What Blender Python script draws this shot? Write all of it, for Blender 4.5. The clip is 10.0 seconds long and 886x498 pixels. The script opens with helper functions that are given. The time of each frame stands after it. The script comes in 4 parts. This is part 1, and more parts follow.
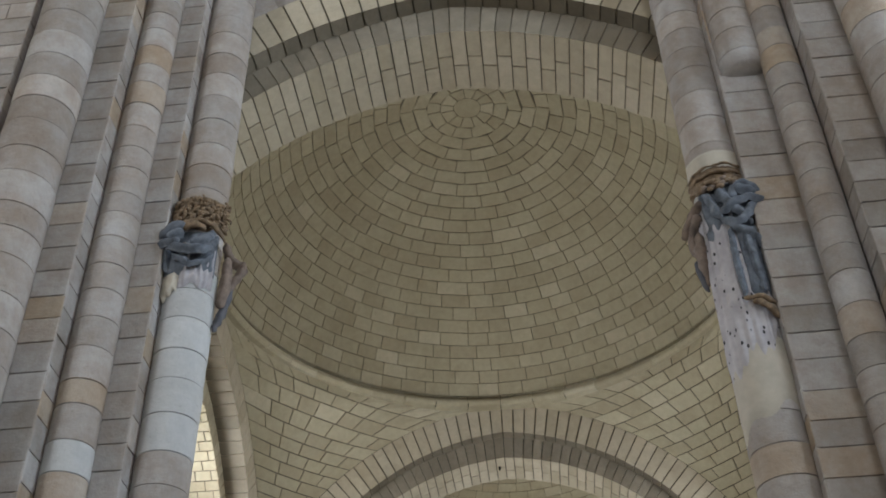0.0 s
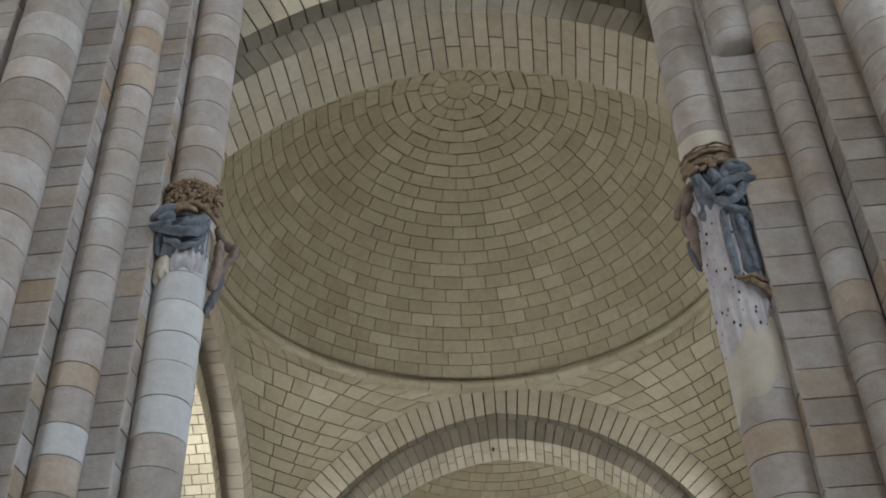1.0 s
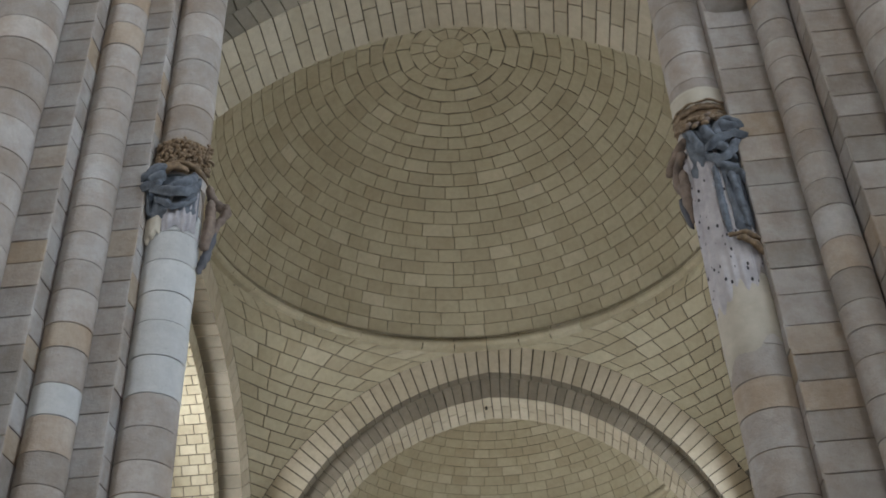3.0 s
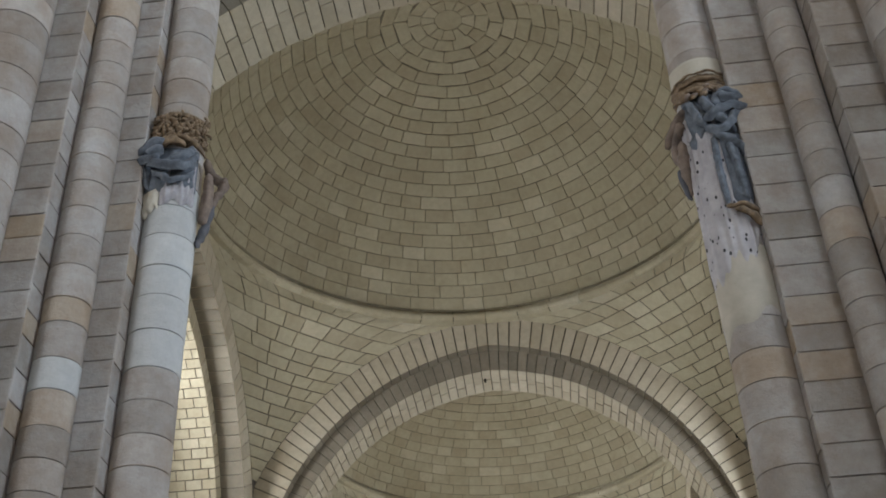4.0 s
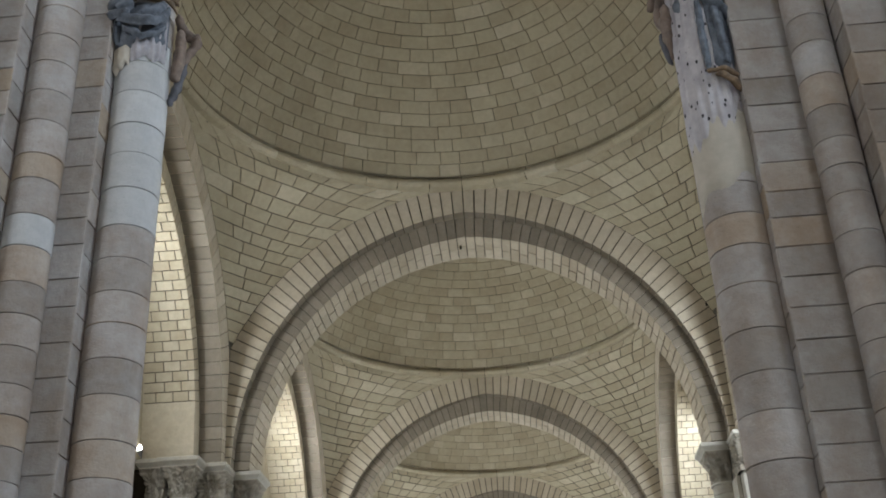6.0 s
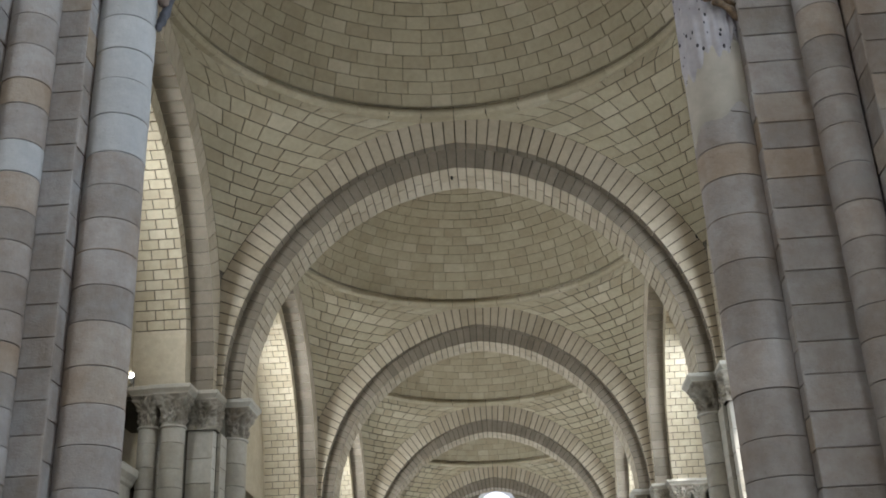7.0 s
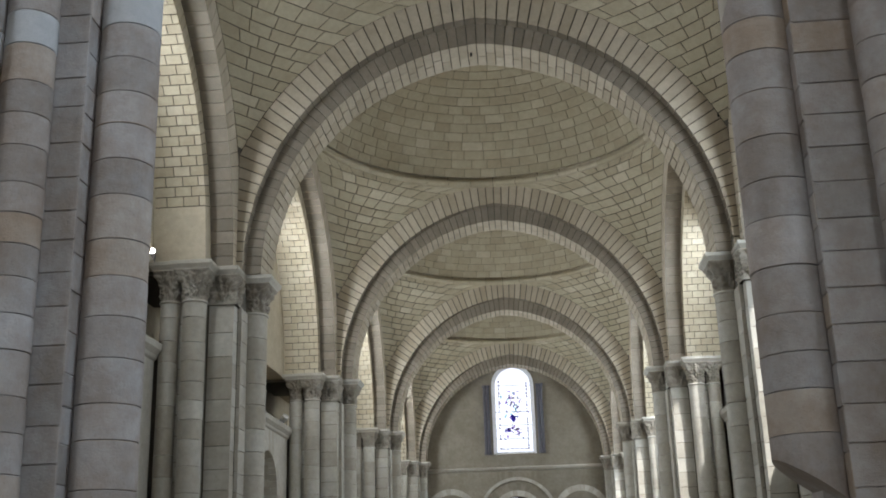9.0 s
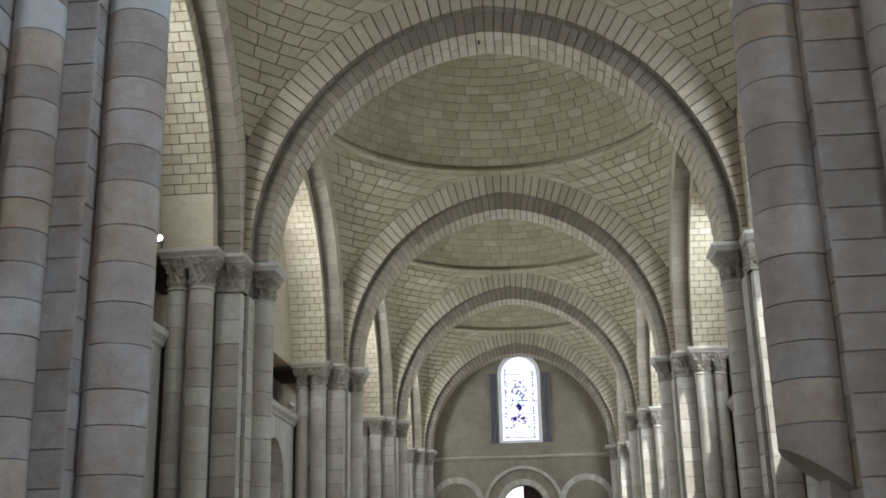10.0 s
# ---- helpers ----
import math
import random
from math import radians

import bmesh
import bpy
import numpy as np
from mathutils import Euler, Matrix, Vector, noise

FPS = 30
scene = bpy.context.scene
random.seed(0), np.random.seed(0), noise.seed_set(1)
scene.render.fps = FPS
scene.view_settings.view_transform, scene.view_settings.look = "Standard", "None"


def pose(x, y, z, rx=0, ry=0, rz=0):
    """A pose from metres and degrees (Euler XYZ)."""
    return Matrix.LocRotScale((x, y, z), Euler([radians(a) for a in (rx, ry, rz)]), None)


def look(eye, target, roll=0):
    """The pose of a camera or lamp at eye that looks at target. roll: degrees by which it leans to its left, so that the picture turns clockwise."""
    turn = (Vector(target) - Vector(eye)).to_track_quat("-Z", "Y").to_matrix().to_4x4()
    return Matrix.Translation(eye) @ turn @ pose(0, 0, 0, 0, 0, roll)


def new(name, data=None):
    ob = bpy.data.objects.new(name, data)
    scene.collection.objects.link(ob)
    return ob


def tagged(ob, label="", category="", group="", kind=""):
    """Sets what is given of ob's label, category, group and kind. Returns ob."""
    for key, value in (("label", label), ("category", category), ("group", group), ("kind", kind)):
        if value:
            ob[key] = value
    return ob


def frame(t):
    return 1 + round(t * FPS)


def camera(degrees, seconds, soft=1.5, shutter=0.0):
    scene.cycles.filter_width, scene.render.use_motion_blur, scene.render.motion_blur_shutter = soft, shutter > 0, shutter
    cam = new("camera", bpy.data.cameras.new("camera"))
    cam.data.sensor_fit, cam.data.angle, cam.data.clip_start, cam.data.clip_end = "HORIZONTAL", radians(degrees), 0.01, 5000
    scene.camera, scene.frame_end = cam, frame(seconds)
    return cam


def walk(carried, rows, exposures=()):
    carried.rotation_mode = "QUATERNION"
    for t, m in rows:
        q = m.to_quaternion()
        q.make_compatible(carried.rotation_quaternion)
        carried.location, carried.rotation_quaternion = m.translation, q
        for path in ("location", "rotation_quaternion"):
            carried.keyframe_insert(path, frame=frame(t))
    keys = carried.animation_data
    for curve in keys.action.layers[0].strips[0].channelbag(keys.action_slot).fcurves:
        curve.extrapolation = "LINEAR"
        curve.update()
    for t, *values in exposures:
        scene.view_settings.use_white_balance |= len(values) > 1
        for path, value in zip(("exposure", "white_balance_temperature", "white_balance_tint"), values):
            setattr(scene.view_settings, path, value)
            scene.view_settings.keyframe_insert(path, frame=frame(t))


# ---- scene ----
cam = camera(44.47, 10.0, soft=1.8)
ROWS = [
    (0, pose(0.648, -0.151, 1.674, 128.61, 1.20, 6.02)),
    (0.5, pose(0.654, -0.145, 1.670, 128.10, 1.40, 6.04)),
    (1, pose(0.650, -0.138, 1.670, 127.68, 1.67, 5.90)),
    (1.5, pose(0.652, -0.139, 1.665, 127.34, 1.87, 5.93)),
    (2, pose(0.651, -0.132, 1.668, 126.80, 1.85, 6.00)),
    (2.5, pose(0.651, -0.121, 1.661, 126.19, 1.96, 5.80)),
    (4, pose(0.650, -0.103, 1.653, 124.23, 2.40, 5.85)),
    (4.5, pose(0.649, -0.096, 1.643, 123.15, 2.39, 5.63)),
    (5, pose(0.653, -0.075, 1.632, 121.58, 2.45, 5.32)),
    (5.5, pose(0.650, -0.054, 1.618, 119.39, 2.47, 4.89)),
    (7, pose(0.639, -0.027, 1.594, 113.66, 2.24, 3.78)),
    (7.5, pose(0.635, -0.012, 1.584, 111.86, 2.07, 3.93)),
    (8, pose(0.632, -0.002, 1.574, 109.98, 1.76, 4.18)),
    (8.5, pose(0.627, 0.000, 1.563, 108.56, 1.63, 4.35)),
    (9, pose(0.625, -0.004, 1.560, 107.35, 1.63, 4.55)),
    (9.5, pose(0.619, -0.004, 1.553, 107.01, 1.39, 4.69)),
    (10, pose(0.620, 0.000, 1.550, 106.77, 1.29, 4.82)),
]
walk(cam, ROWS, [(0.0, 0.05, 6500, 10), (4.5, 0.02, 6450, 10), (7.0, -0.13, 6350, 10), (8.5, -0.22, 6230, 10), (10.0, -0.27, 6170, 10)])

# ---- plan of the church (metres): nave axis x = 0, the camera looks along +y ----
ARCH_Y = [8.96 + 11.66 * j for j in range(5)]      # front of the inner order of each transverse arch
SPRING = 7.69                                      # top of the capitals
CROWN_IN = (4.52, 0.33)                            # half span and centre offset of the pointed inner order
CROWN_OUT = (4.84, 0.507)
CROWN_EXT = (5.50, 0.486)                           # extrados of the outer order
ORDER = 0.25                                       # projection of the outer order before the inner one
BX, BY = 4.96, 5.08                                # half sides of a bay between the outer orders
RING_Z, RING_R = 13.57, 4.90
WALL_X = 6.45
TOP = 19.0
END_Y = ARCH_Y[4] + 1.05

# ---- light ----
world = bpy.data.worlds.new("sky")
scene.world = world
world.use_nodes = True
wn = world.node_tree
sky = wn.nodes.new("ShaderNodeTexSky")
sky.sky_type = "NISHITA"
sky.sun_disc = False
sky.sun_elevation, sky.sun_rotation = radians(53.8), radians(145)
wn.links.new(sky.outputs[0], wn.nodes["Background"].inputs[0])
wn.nodes["Background"].inputs[1].default_value = 0.12


def window_light(name, place, aim, w, h, watts, colour):
    """An area lamp for the sky light of an assumed window."""
    d = bpy.data.lights.new(name, "AREA")
    d.shape, d.size, d.size_y, d.energy, d.color = "RECTANGLE", w, h, watts, colour
    ob = new(name, d)
    ob.matrix_world = look(place, aim)
    return ob


COOL, DAY = (0.82, 0.91, 1.0), (0.89, 0.95, 1.0)
BAYS = [ARCH_Y[j] + 0.5 + 5.83 for j in range(4)]
for j, yc in enumerate(BAYS):
    for dy in (-1.4, 1.4):
        dim = (0.82, 1.15, 1.4, 1.5)[j]
        turn = 2.6 if dy > 0 else -2.6
        window_light("window_light", (-WALL_X - 0.10, yc + dy, 9.7), (0, yc + dy + turn, 8.4), 1.5, 3.0, 300 * dim, DAY)
        window_light("window_light", (WALL_X + 0.10, yc + dy * 1.64, 8.8), (0, yc + dy * 1.64 + turn * 1.8, 6.6), 1.5, 4.4, (270 if dy < 0 else (420, 210, 220, 220)[j]) * dim, COOL)
window_light("window_light", (-12.8, -4.5, 11.0), (0, 6.0, 11), 3.0, 6.0, 850, DAY)
window_light("window_light", (12.8, 1.0, 12.2), (0, 7.0, 12.6), 3.0, 6.0, 1620, (0.72, 0.86, 1.0))
# added lamp for unseen choir windows; the rear wall has no opening
window_light("window_light", (3.5, -8.7, 11.0), (-2, 8.0, 10.5), 5.0, 6.0, 900, COOL)
sun = bpy.data.lights.new("sun", "SUN")
sun.energy, sun.angle, sun.color = 11.0, radians(0.6), (1.0, 0.98, 0.95)
new("sun", sun).matrix_world = look((6.3, -9.0, 15.0), (0, 0, 0))


# ---- materials ----
def nodes(name):
    m = bpy.data.materials.new(name)
    m.use_nodes = True
    t = m.node_tree
    return m, t, t.nodes["Principled BSDF"]


def ramp(t, fac, stops):
    r = t.nodes.new("ShaderNodeValToRGB")
    while len(r.color_ramp.elements) < len(stops):
        r.color_ramp.elements.new(0.5)
    for e, (p, c) in zip(r.color_ramp.elements, stops):
        e.position, e.color = p, (*c, 1)
    t.links.new(fac, r.inputs[0])
    return r.outputs[0]


def noise_tex(t, scale, detail=4.0, rough=0.55, vec=None):
    n = t.nodes.new("ShaderNodeTexNoise")
    n.inputs["Scale"].default_value, n.inputs["Detail"].default_value, n.inputs["Roughness"].default_value = scale, detail, rough
    if vec is not None:
        t.links.new(vec, n.inputs["Vector"])
    return n.outputs["Fac"]


def mixc(t, kind, fac, a, b):
    x = t.nodes.new("ShaderNodeMix")
    x.data_type, x.blend_type = "RGBA", kind
    for v, s in ((fac, 0), (a, 6), (b, 7)):
        if isinstance(v, (int, float)):
            x.inputs[s].default_value = v
        elif isinstance(v, tuple):
            x.inputs[s].default_value = (*v, 1)
        else:
            t.links.new(v, x.inputs[s])
    return x.outputs[2]


def math_node(t, op, a, b):
    x = t.nodes.new("ShaderNodeMath")
    x.operation = op
    for v, s in ((a, 0), (b, 1)):
        if isinstance(v, (int, float)):
            x.inputs[s].default_value = v
        else:
            t.links.new(v, x.inputs[s])
    return x.outputs[0]


def stone(name, stops, stain=(0.7, 0.66, 0.6), stain_amount=0.5, rough=0.85, bump=0.35, grain=38.0):
    """Limestone: each block its own shade, with clouds, stains, pits and a fine grain."""
    m, t, b = nodes(name)
    geo, info = t.nodes.new("ShaderNodeNewGeometry"), t.nodes.new("ShaderNodeObjectInfo")
    pos = geo.outputs["Position"]
    pick = math_node(t, "FRACT", math_node(t, "ADD", geo.outputs["Random Per Island"], info.outputs["Random"]), 0.0)
    base = ramp(t, pick, stops)
    cloud = ramp(t, noise_tex(t, 1.1, 5, 0.6, pos), [(0.35, (0, 0, 0)), (0.68, (1, 1, 1))])
    base = mixc(t, "MULTIPLY", math_node(t, "MULTIPLY", cloud, stain_amount), base, stain)
    blotch = ramp(t, noise_tex(t, 3.1, 6, 0.7, pos), [(0.42, (1, 1, 1)), (0.60, stain), (0.75, tuple(0.86 * c for c in stain))])
    base = mixc(t, "MULTIPLY", stain_amount * 0.6, base, blotch)
    fine = ramp(t, noise_tex(t, 9.0, 6, 0.65, pos), [(0.3, (0.86, 0.86, 0.86)), (0.7, (1.06, 1.05, 1.04))])
    base = mixc(t, "MULTIPLY", 0.8, base, fine)
    pits = ramp(t, noise_tex(t, grain, 3, 0.6, pos), [(0.28, (0.72, 0.70, 0.66)), (0.36, (1, 1, 1))])
    base = mixc(t, "MULTIPLY", 0.6, base, pits)
    t.links.new(base, b.inputs["Base Color"])
    b.inputs["Roughness"].default_value = rough
    b.inputs["Specular IOR Level"].default_value = 0.25
    bp = t.nodes.new("ShaderNodeBump")
    bp.inputs["Strength"].default_value, bp.inputs["Distance"].default_value = bump, 0.02
    h = math_node(t, "ADD", noise_tex(t, 14.0, 6, 0.65, pos), math_node(t, "MULTIPLY", noise_tex(t, grain * 2, 2, 0.5, pos), 0.35))
    t.links.new(h, bp.inputs["Height"])
    t.links.new(bp.outputs[0], b.inputs["Normal"])
    return m


def plain(name, colour, rough=0.6, metal=0.0, var=0.25, scale=12.0, bump=0.2):
    m, t, b = nodes(name)
    pos = t.nodes.new("ShaderNodeNewGeometry").outputs["Position"]
    v = ramp(t, noise_tex(t, scale, 5, 0.6, pos), [(0.3, (1 - var,) * 3), (0.7, (1 + var * 0.4,) * 3)])
    t.links.new(mixc(t, "MULTIPLY", 1.0, colour, v), b.inputs["Base Color"])
    b.inputs["Roughness"].default_value, b.inputs["Metallic"].default_value = rough, metal
    bp = t.nodes.new("ShaderNodeBump")
    bp.inputs["Strength"].default_value, bp.inputs["Distance"].default_value = bump, 0.01
    t.links.new(noise_tex(t, scale * 4, 4, 0.6, pos), bp.inputs["Height"])
    t.links.new(bp.outputs[0], b.inputs["Normal"])
    return m


DOME_STONE = stone("dome limestone", [(0.0, (0.405, 0.352, 0.250)), (0.45, (0.446, 0.394, 0.282)), (0.85, (0.467, 0.414, 0.300)), (1.0, (0.525, 0.470, 0.355))], stain_amount=0.3)
ARCH_STONE = stone("arch limestone", [(0.0, (0.420, 0.360, 0.266)), (0.5, (0.473, 0.410, 0.314)), (1.0, (0.525, 0.460, 0.361))], stain_amount=0.3)
# grey stone of the inner order faces; on outer soffits its darkness paints shade
GREY_SHADE_STONE = stone("grey limestone and soffit shade", [(0.0, (0.221, 0.190, 0.147)), (0.5, (0.257, 0.220, 0.171)), (1.0, (0.294, 0.255, 0.199))], stain_amount=0.4)
PIER_STONE = stone("nave pier limestone", [(0.0, (0.40, 0.37, 0.31)), (0.5, (0.46, 0.43, 0.37)), (1.0, (0.52, 0.50, 0.44))], stain_amount=0.4)
OLD_STONE = stone("old crossing limestone", [(0.0, (0.34, 0.315, 0.30)), (0.3, (0.395, 0.37, 0.36)), (0.6, (0.44, 0.415, 0.405)), (0.84, (0.475, 0.455, 0.45)), (0.92, (0.43, 0.355, 0.28)), (1.0, (0.52, 0.50, 0.50))], stain=(0.80, 0.72, 0.65), stain_amount=1.0, bump=0.6)
NEW_STONE = stone("pale renewed limestone", [(0.0, (0.455, 0.452, 0.455)), (1.0, (0.515, 0.515, 0.52))], stain_amount=0.15)
MORTAR = plain("lime mortar", (0.115, 0.10, 0.075), 0.95)
PALE_MORTAR = plain("pale lime mortar", (0.165, 0.145, 0.105), 0.95)
WALL_STONE = stone("wall limestone", [(0.0, (0.420, 0.360, 0.257)), (0.5, (0.473, 0.410, 0.294)), (1.0, (0.504, 0.440, 0.332))], stain_amount=0.4)
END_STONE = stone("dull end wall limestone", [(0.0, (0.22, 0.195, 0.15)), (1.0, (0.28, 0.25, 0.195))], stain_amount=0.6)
FLOOR_STONE = stone("floor limestone", [(0.0, (0.34, 0.32, 0.28)), (1.0, (0.44, 0.42, 0.37))], stain_amount=0.4, rough=0.6)


# ---- mesh tools ----
def mesh_of(name, verts, faces, mats, index=None, smooth=False):
    me = bpy.data.meshes.new(name)
    me.from_pydata([tuple(v) for v in verts], [], faces)
    for m in mats if isinstance(mats, (list, tuple)) else [mats]:
        me.materials.append(m)
    if index:
        me.polygons.foreach_set("material_index", index)
    if smooth:
        me.polygons.foreach_set("use_smooth", [True] * len(me.polygons))
    me.update()
    return me


def part(name, data, material=None, parent=None, label=""):
    """Links a bmesh, a mesh or (verts, faces) as one mesh object under a thing or a part."""
    if isinstance(data, bmesh.types.BMesh):
        me = bpy.data.meshes.new(name)
        data.normal_update()
        data.to_mesh(me)
        data.free()
        me.materials.append(material)
    elif isinstance(data, tuple):
        me = mesh_of(name, data[0], data[1], material)
    else:
        me = data
    ob = new(name, me)
    ob.parent = parent
    if label:
        ob["label"] = label
    return ob


def empty(name, label, category, group="", kind=""):
    return tagged(new(name), label, category, group, kind)


class Heap:
    """Collects many small solids for one mesh."""

    def __init__(self):
        self.v, self.f, self.i = [], [], []

    def add(self, verts, faces, idx=None):
        n = len(self.v)
        self.v += verts
        self.f += [tuple(n + k for k in f) for f in faces]
        self.i += idx or [0] * len(faces)

    def mesh(self, name, mats, smooth=False):
        return mesh_of(name, self.v, self.f, mats, self.i, smooth)


HEX = [(0, 1, 3, 2), (4, 6, 7, 5), (0, 4, 5, 1), (2, 3, 7, 6), (0, 2, 6, 4), (1, 5, 7, 3)]


def box_data(x0, x1, y0, y1, z0, z1):
    return [Vector((x, y, z)) for x in (x0, x1) for y in (y0, y1) for z in (z0, z1)], HEX


def chamfer_block(c, n, gap, depth, cham=0.007, lift=0.0):
    """A dressed block behind four face corners (round the face), with softened arrises."""
    mid = (c[0] + c[1] + c[2] + c[3]) / 4
    out = []
    for k in range(4):
        a, b, d = c[k], c[(k + 1) % 4], c[(k - 1) % 4]
        e1, e2 = (b - a), (d - a)
        l1, l2 = max(e1.length, 1e-4), max(e2.length, 1e-4)
        g1, g2 = min(gap, l1 * 0.3), min(gap, l2 * 0.3)
        h1, h2 = min(gap + cham, l1 * 0.4), min(gap + cham, l2 * 0.4)
        s = a + e1 / l1 * g1 + e2 / l2 * g2
        f = a + e1 / l1 * h1 + e2 / l2 * h2
        out.append((s - n * depth, s - n * (cham - lift), f + n * lift))
    v = [o[0] for o in out] + [o[1] for o in out] + [o[2] for o in out]
    f = [(8, 9, 10, 11)]
    for k in range(4):
        q = (k + 1) % 4
        f += [(k, q, 4 + q, 4 + k), (4 + k, 4 + q, 8 + q, 8 + k)]
    if (c[1] - c[0]).cross(c[3] - c[0]).dot(n) < 0:
        f = [tuple(reversed(x)) for x in f]
    return v, f


def lathe(profile, seg=24, a0=0.0, a1=2 * math.pi):
    v, f = [], []
    closed = abs(a1 - a0 - 2 * math.pi) < 1e-6
    cols = seg if closed else seg + 1
    for r, z in profile:
        for k in range(cols):
            a = a0 + (a1 - a0) * k / seg
            v.append(Vector((r * math.cos(a), r * math.sin(a), z)))
    for i in range(len(profile) - 1):
        for k in range(seg):
            q = (k + 1) % cols
            f.append((i * cols + k, i * cols + q, (i + 1) * cols + q, (i + 1) * cols + k))
    return v, f


rnd = random.Random(7)


# ---- pointed arches ----
def pointed(a, e, phi):
    """Radius from the arch's middle at springing height, at the angle phi above the springing line."""
    c = abs(math.cos(phi))
    r = a + e
    # the arc on this side has its centre e beyond the middle
    return -e * c + math.sqrt(max(r * r - e * e * (1 - c * c), 0))


def outer_limit(phi, ext, half):
    c = abs(math.cos(phi))
    return min(ext, half / c) if c > 1e-6 else ext


def to_world(kind, yc, side):
    """Maps (u along the span, w across, z) to the world. Transverse: u = x, w = y. Lateral: u = y, w = outwards."""
    if kind == "t":
        return lambda u, w, z: Vector((u, yc + w, z))
    return lambda u, w, z: Vector((side * w, yc + u, z))


def voussoir_ring(place, n, inner, outer, w0, w1, splits, name, thing, mats, gap=0.008, dark_front=False, heap=None, soffit_shade=False, first=0):
    """Wedge stones round an arch, from curve inner(phi) to outer(phi), between the planes w0 and w1."""
    for k in range(n):
        if 0 < k < first:
            continue
        p0, p1 = math.pi * k / n, math.pi * (max(k + 1, first) if k == 0 else k + 1) / n
        cuts = (0.0, 1.0) if k == 0 and first else splits(k)
        for s in range(len(cuts) - 1):
            wa, wb = w0 + (w1 - w0) * cuts[s], w0 + (w1 - w0) * cuts[s + 1]
            g = gap * 0.5
            lift = rnd.uniform(-0.004, 0.006)
            if s > 0:
                wa += g
            if s < len(cuts) - 2:
                wb -= g
            v = []
            for ph, sg in ((p0, 1), (p1, -1)):
                for rad, dr in ((inner, -lift), (outer, 0)):
                    ph2 = ph + sg * gap * 0.5 / max(rad(ph), 0.1)
                    r = rad(ph2) + dr
                    for w in (wa, wb):
                        v.append(place(r * math.cos(ph2), w, SPRING + r * math.sin(ph2)))
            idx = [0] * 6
            # shade of the underside, put into the colour of that one face
            if soffit_shade:
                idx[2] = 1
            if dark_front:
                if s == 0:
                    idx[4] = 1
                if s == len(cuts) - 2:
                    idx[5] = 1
            if heap is not None:
                heap.add(v, HEX, idx)
            else:
                o = new(name, mesh_of(name, v, HEX, mats, idx))
                o.parent = thing


def arch_shell(place, n, inner, outer, w0, w1):
    """The mortar body that closes the joints: a slightly slimmer copy of the ring."""
    v, f = [], []
    for k in range(n + 1):
        ph = math.pi * k / n
        for r in (inner(ph) + 0.022, outer(ph)):
            for w in (w0 + 0.022, w1 - 0.022):
                v.append(place(r * math.cos(ph), w, SPRING + r * math.sin(ph)))
    for k in range(n):
        a, b = 4 * k, 4 * k + 4
        f += [(a, a + 1, b + 1, b), (a + 2, b + 2, b + 3, a + 3), (a, b, b + 2, a + 2), (a + 1, a + 3, b + 3, b + 1)]
    return v, f


def inner_rad(phi):
    return pointed(*CROWN_IN, phi)


def outer_rad(phi):
    return pointed(*CROWN_OUT, phi)


def ext_t(phi):
    return outer_limit(phi, pointed(*CROWN_EXT, phi), BX)


def ext_l(phi):
    return outer_limit(phi, pointed(*CROWN_EXT, phi), BY)


def ext_half(z):
    """Half width of the extrados at the height z."""
    a, e = CROWN_EXT
    return max(math.sqrt(max((a + e) ** 2 - (z - SPRING) ** 2, 0.0)) - e, 0.0)


def tuck(r, z, s):
    """Draws the pendentives in to the ring of the dome over the last courses."""
    w = min(max((z - RING_Z + 0.9) / 0.9, 0.0), 1.0)
    return r + (RING_R + 0.05 - r) * w * w * (3 - 2 * w) * math.sin(math.pi * min(max(s, 0.0), 1.0)) ** 1.4


def stagger(k):
    return (0.0, 0.42, 1.0) if k % 2 else (0.0, 0.58, 1.0)


def one(k):
    return (0.0, 1.0)


for j, ya in enumerate(ARCH_Y):
    arch = empty("transverse_arch", "pointed limestone transverse arch in two orders between nave domes", "arch", "transverse arches of the nave", "structure")
    place = to_world("t", ya, 1)
    voussoir_ring(place, 78, inner_rad, lambda p: outer_rad(p) + 0.05, 0.0, 1.0, stagger, "voussoir", arch, [ARCH_STONE, GREY_SHADE_STONE], 0.017 + 0.005 * j, True)
    # outer soffits are coloured dark too, joining the grey inner faces in one band
    voussoir_ring(place, 74, outer_rad, ext_t, -ORDER, 0.02, one, "outer_voussoir", arch, [ARCH_STONE, GREY_SHADE_STONE], 0.024 + 0.004 * j, False, None, True)
    if j < 4:
        far = Heap()
        voussoir_ring(place, 72, outer_rad, ext_t, 0.98, 1.0 + ORDER, one, "outer_voussoir", arch, [ARCH_STONE], 0.018, False, far)
        tagged(part("rear_voussoirs", far.mesh("rear_voussoirs", [ARCH_STONE]), None, arch), kind="stuff")
    part("mortar_bed", arch_shell(place, 60, inner_rad, lambda p: outer_rad(p) + 0.04, 0.0, 1.0), MORTAR, arch)
    part("mortar_bed", arch_shell(place, 60, outer_rad, lambda p: ext_t(p) + 0.03, -ORDER, 1.0 + ORDER if j < 4 else 1.0), MORTAR, arch)

# lateral arches, deep barrels up to the outer walls
SOFFIT_Z = 1.25                                     # plain springer stones above the capitals


def barrel_cuts(k):
    return (0, 0.26, 0.58, 1) if k % 2 else (0, 0.12, 0.42, 0.75, 1)


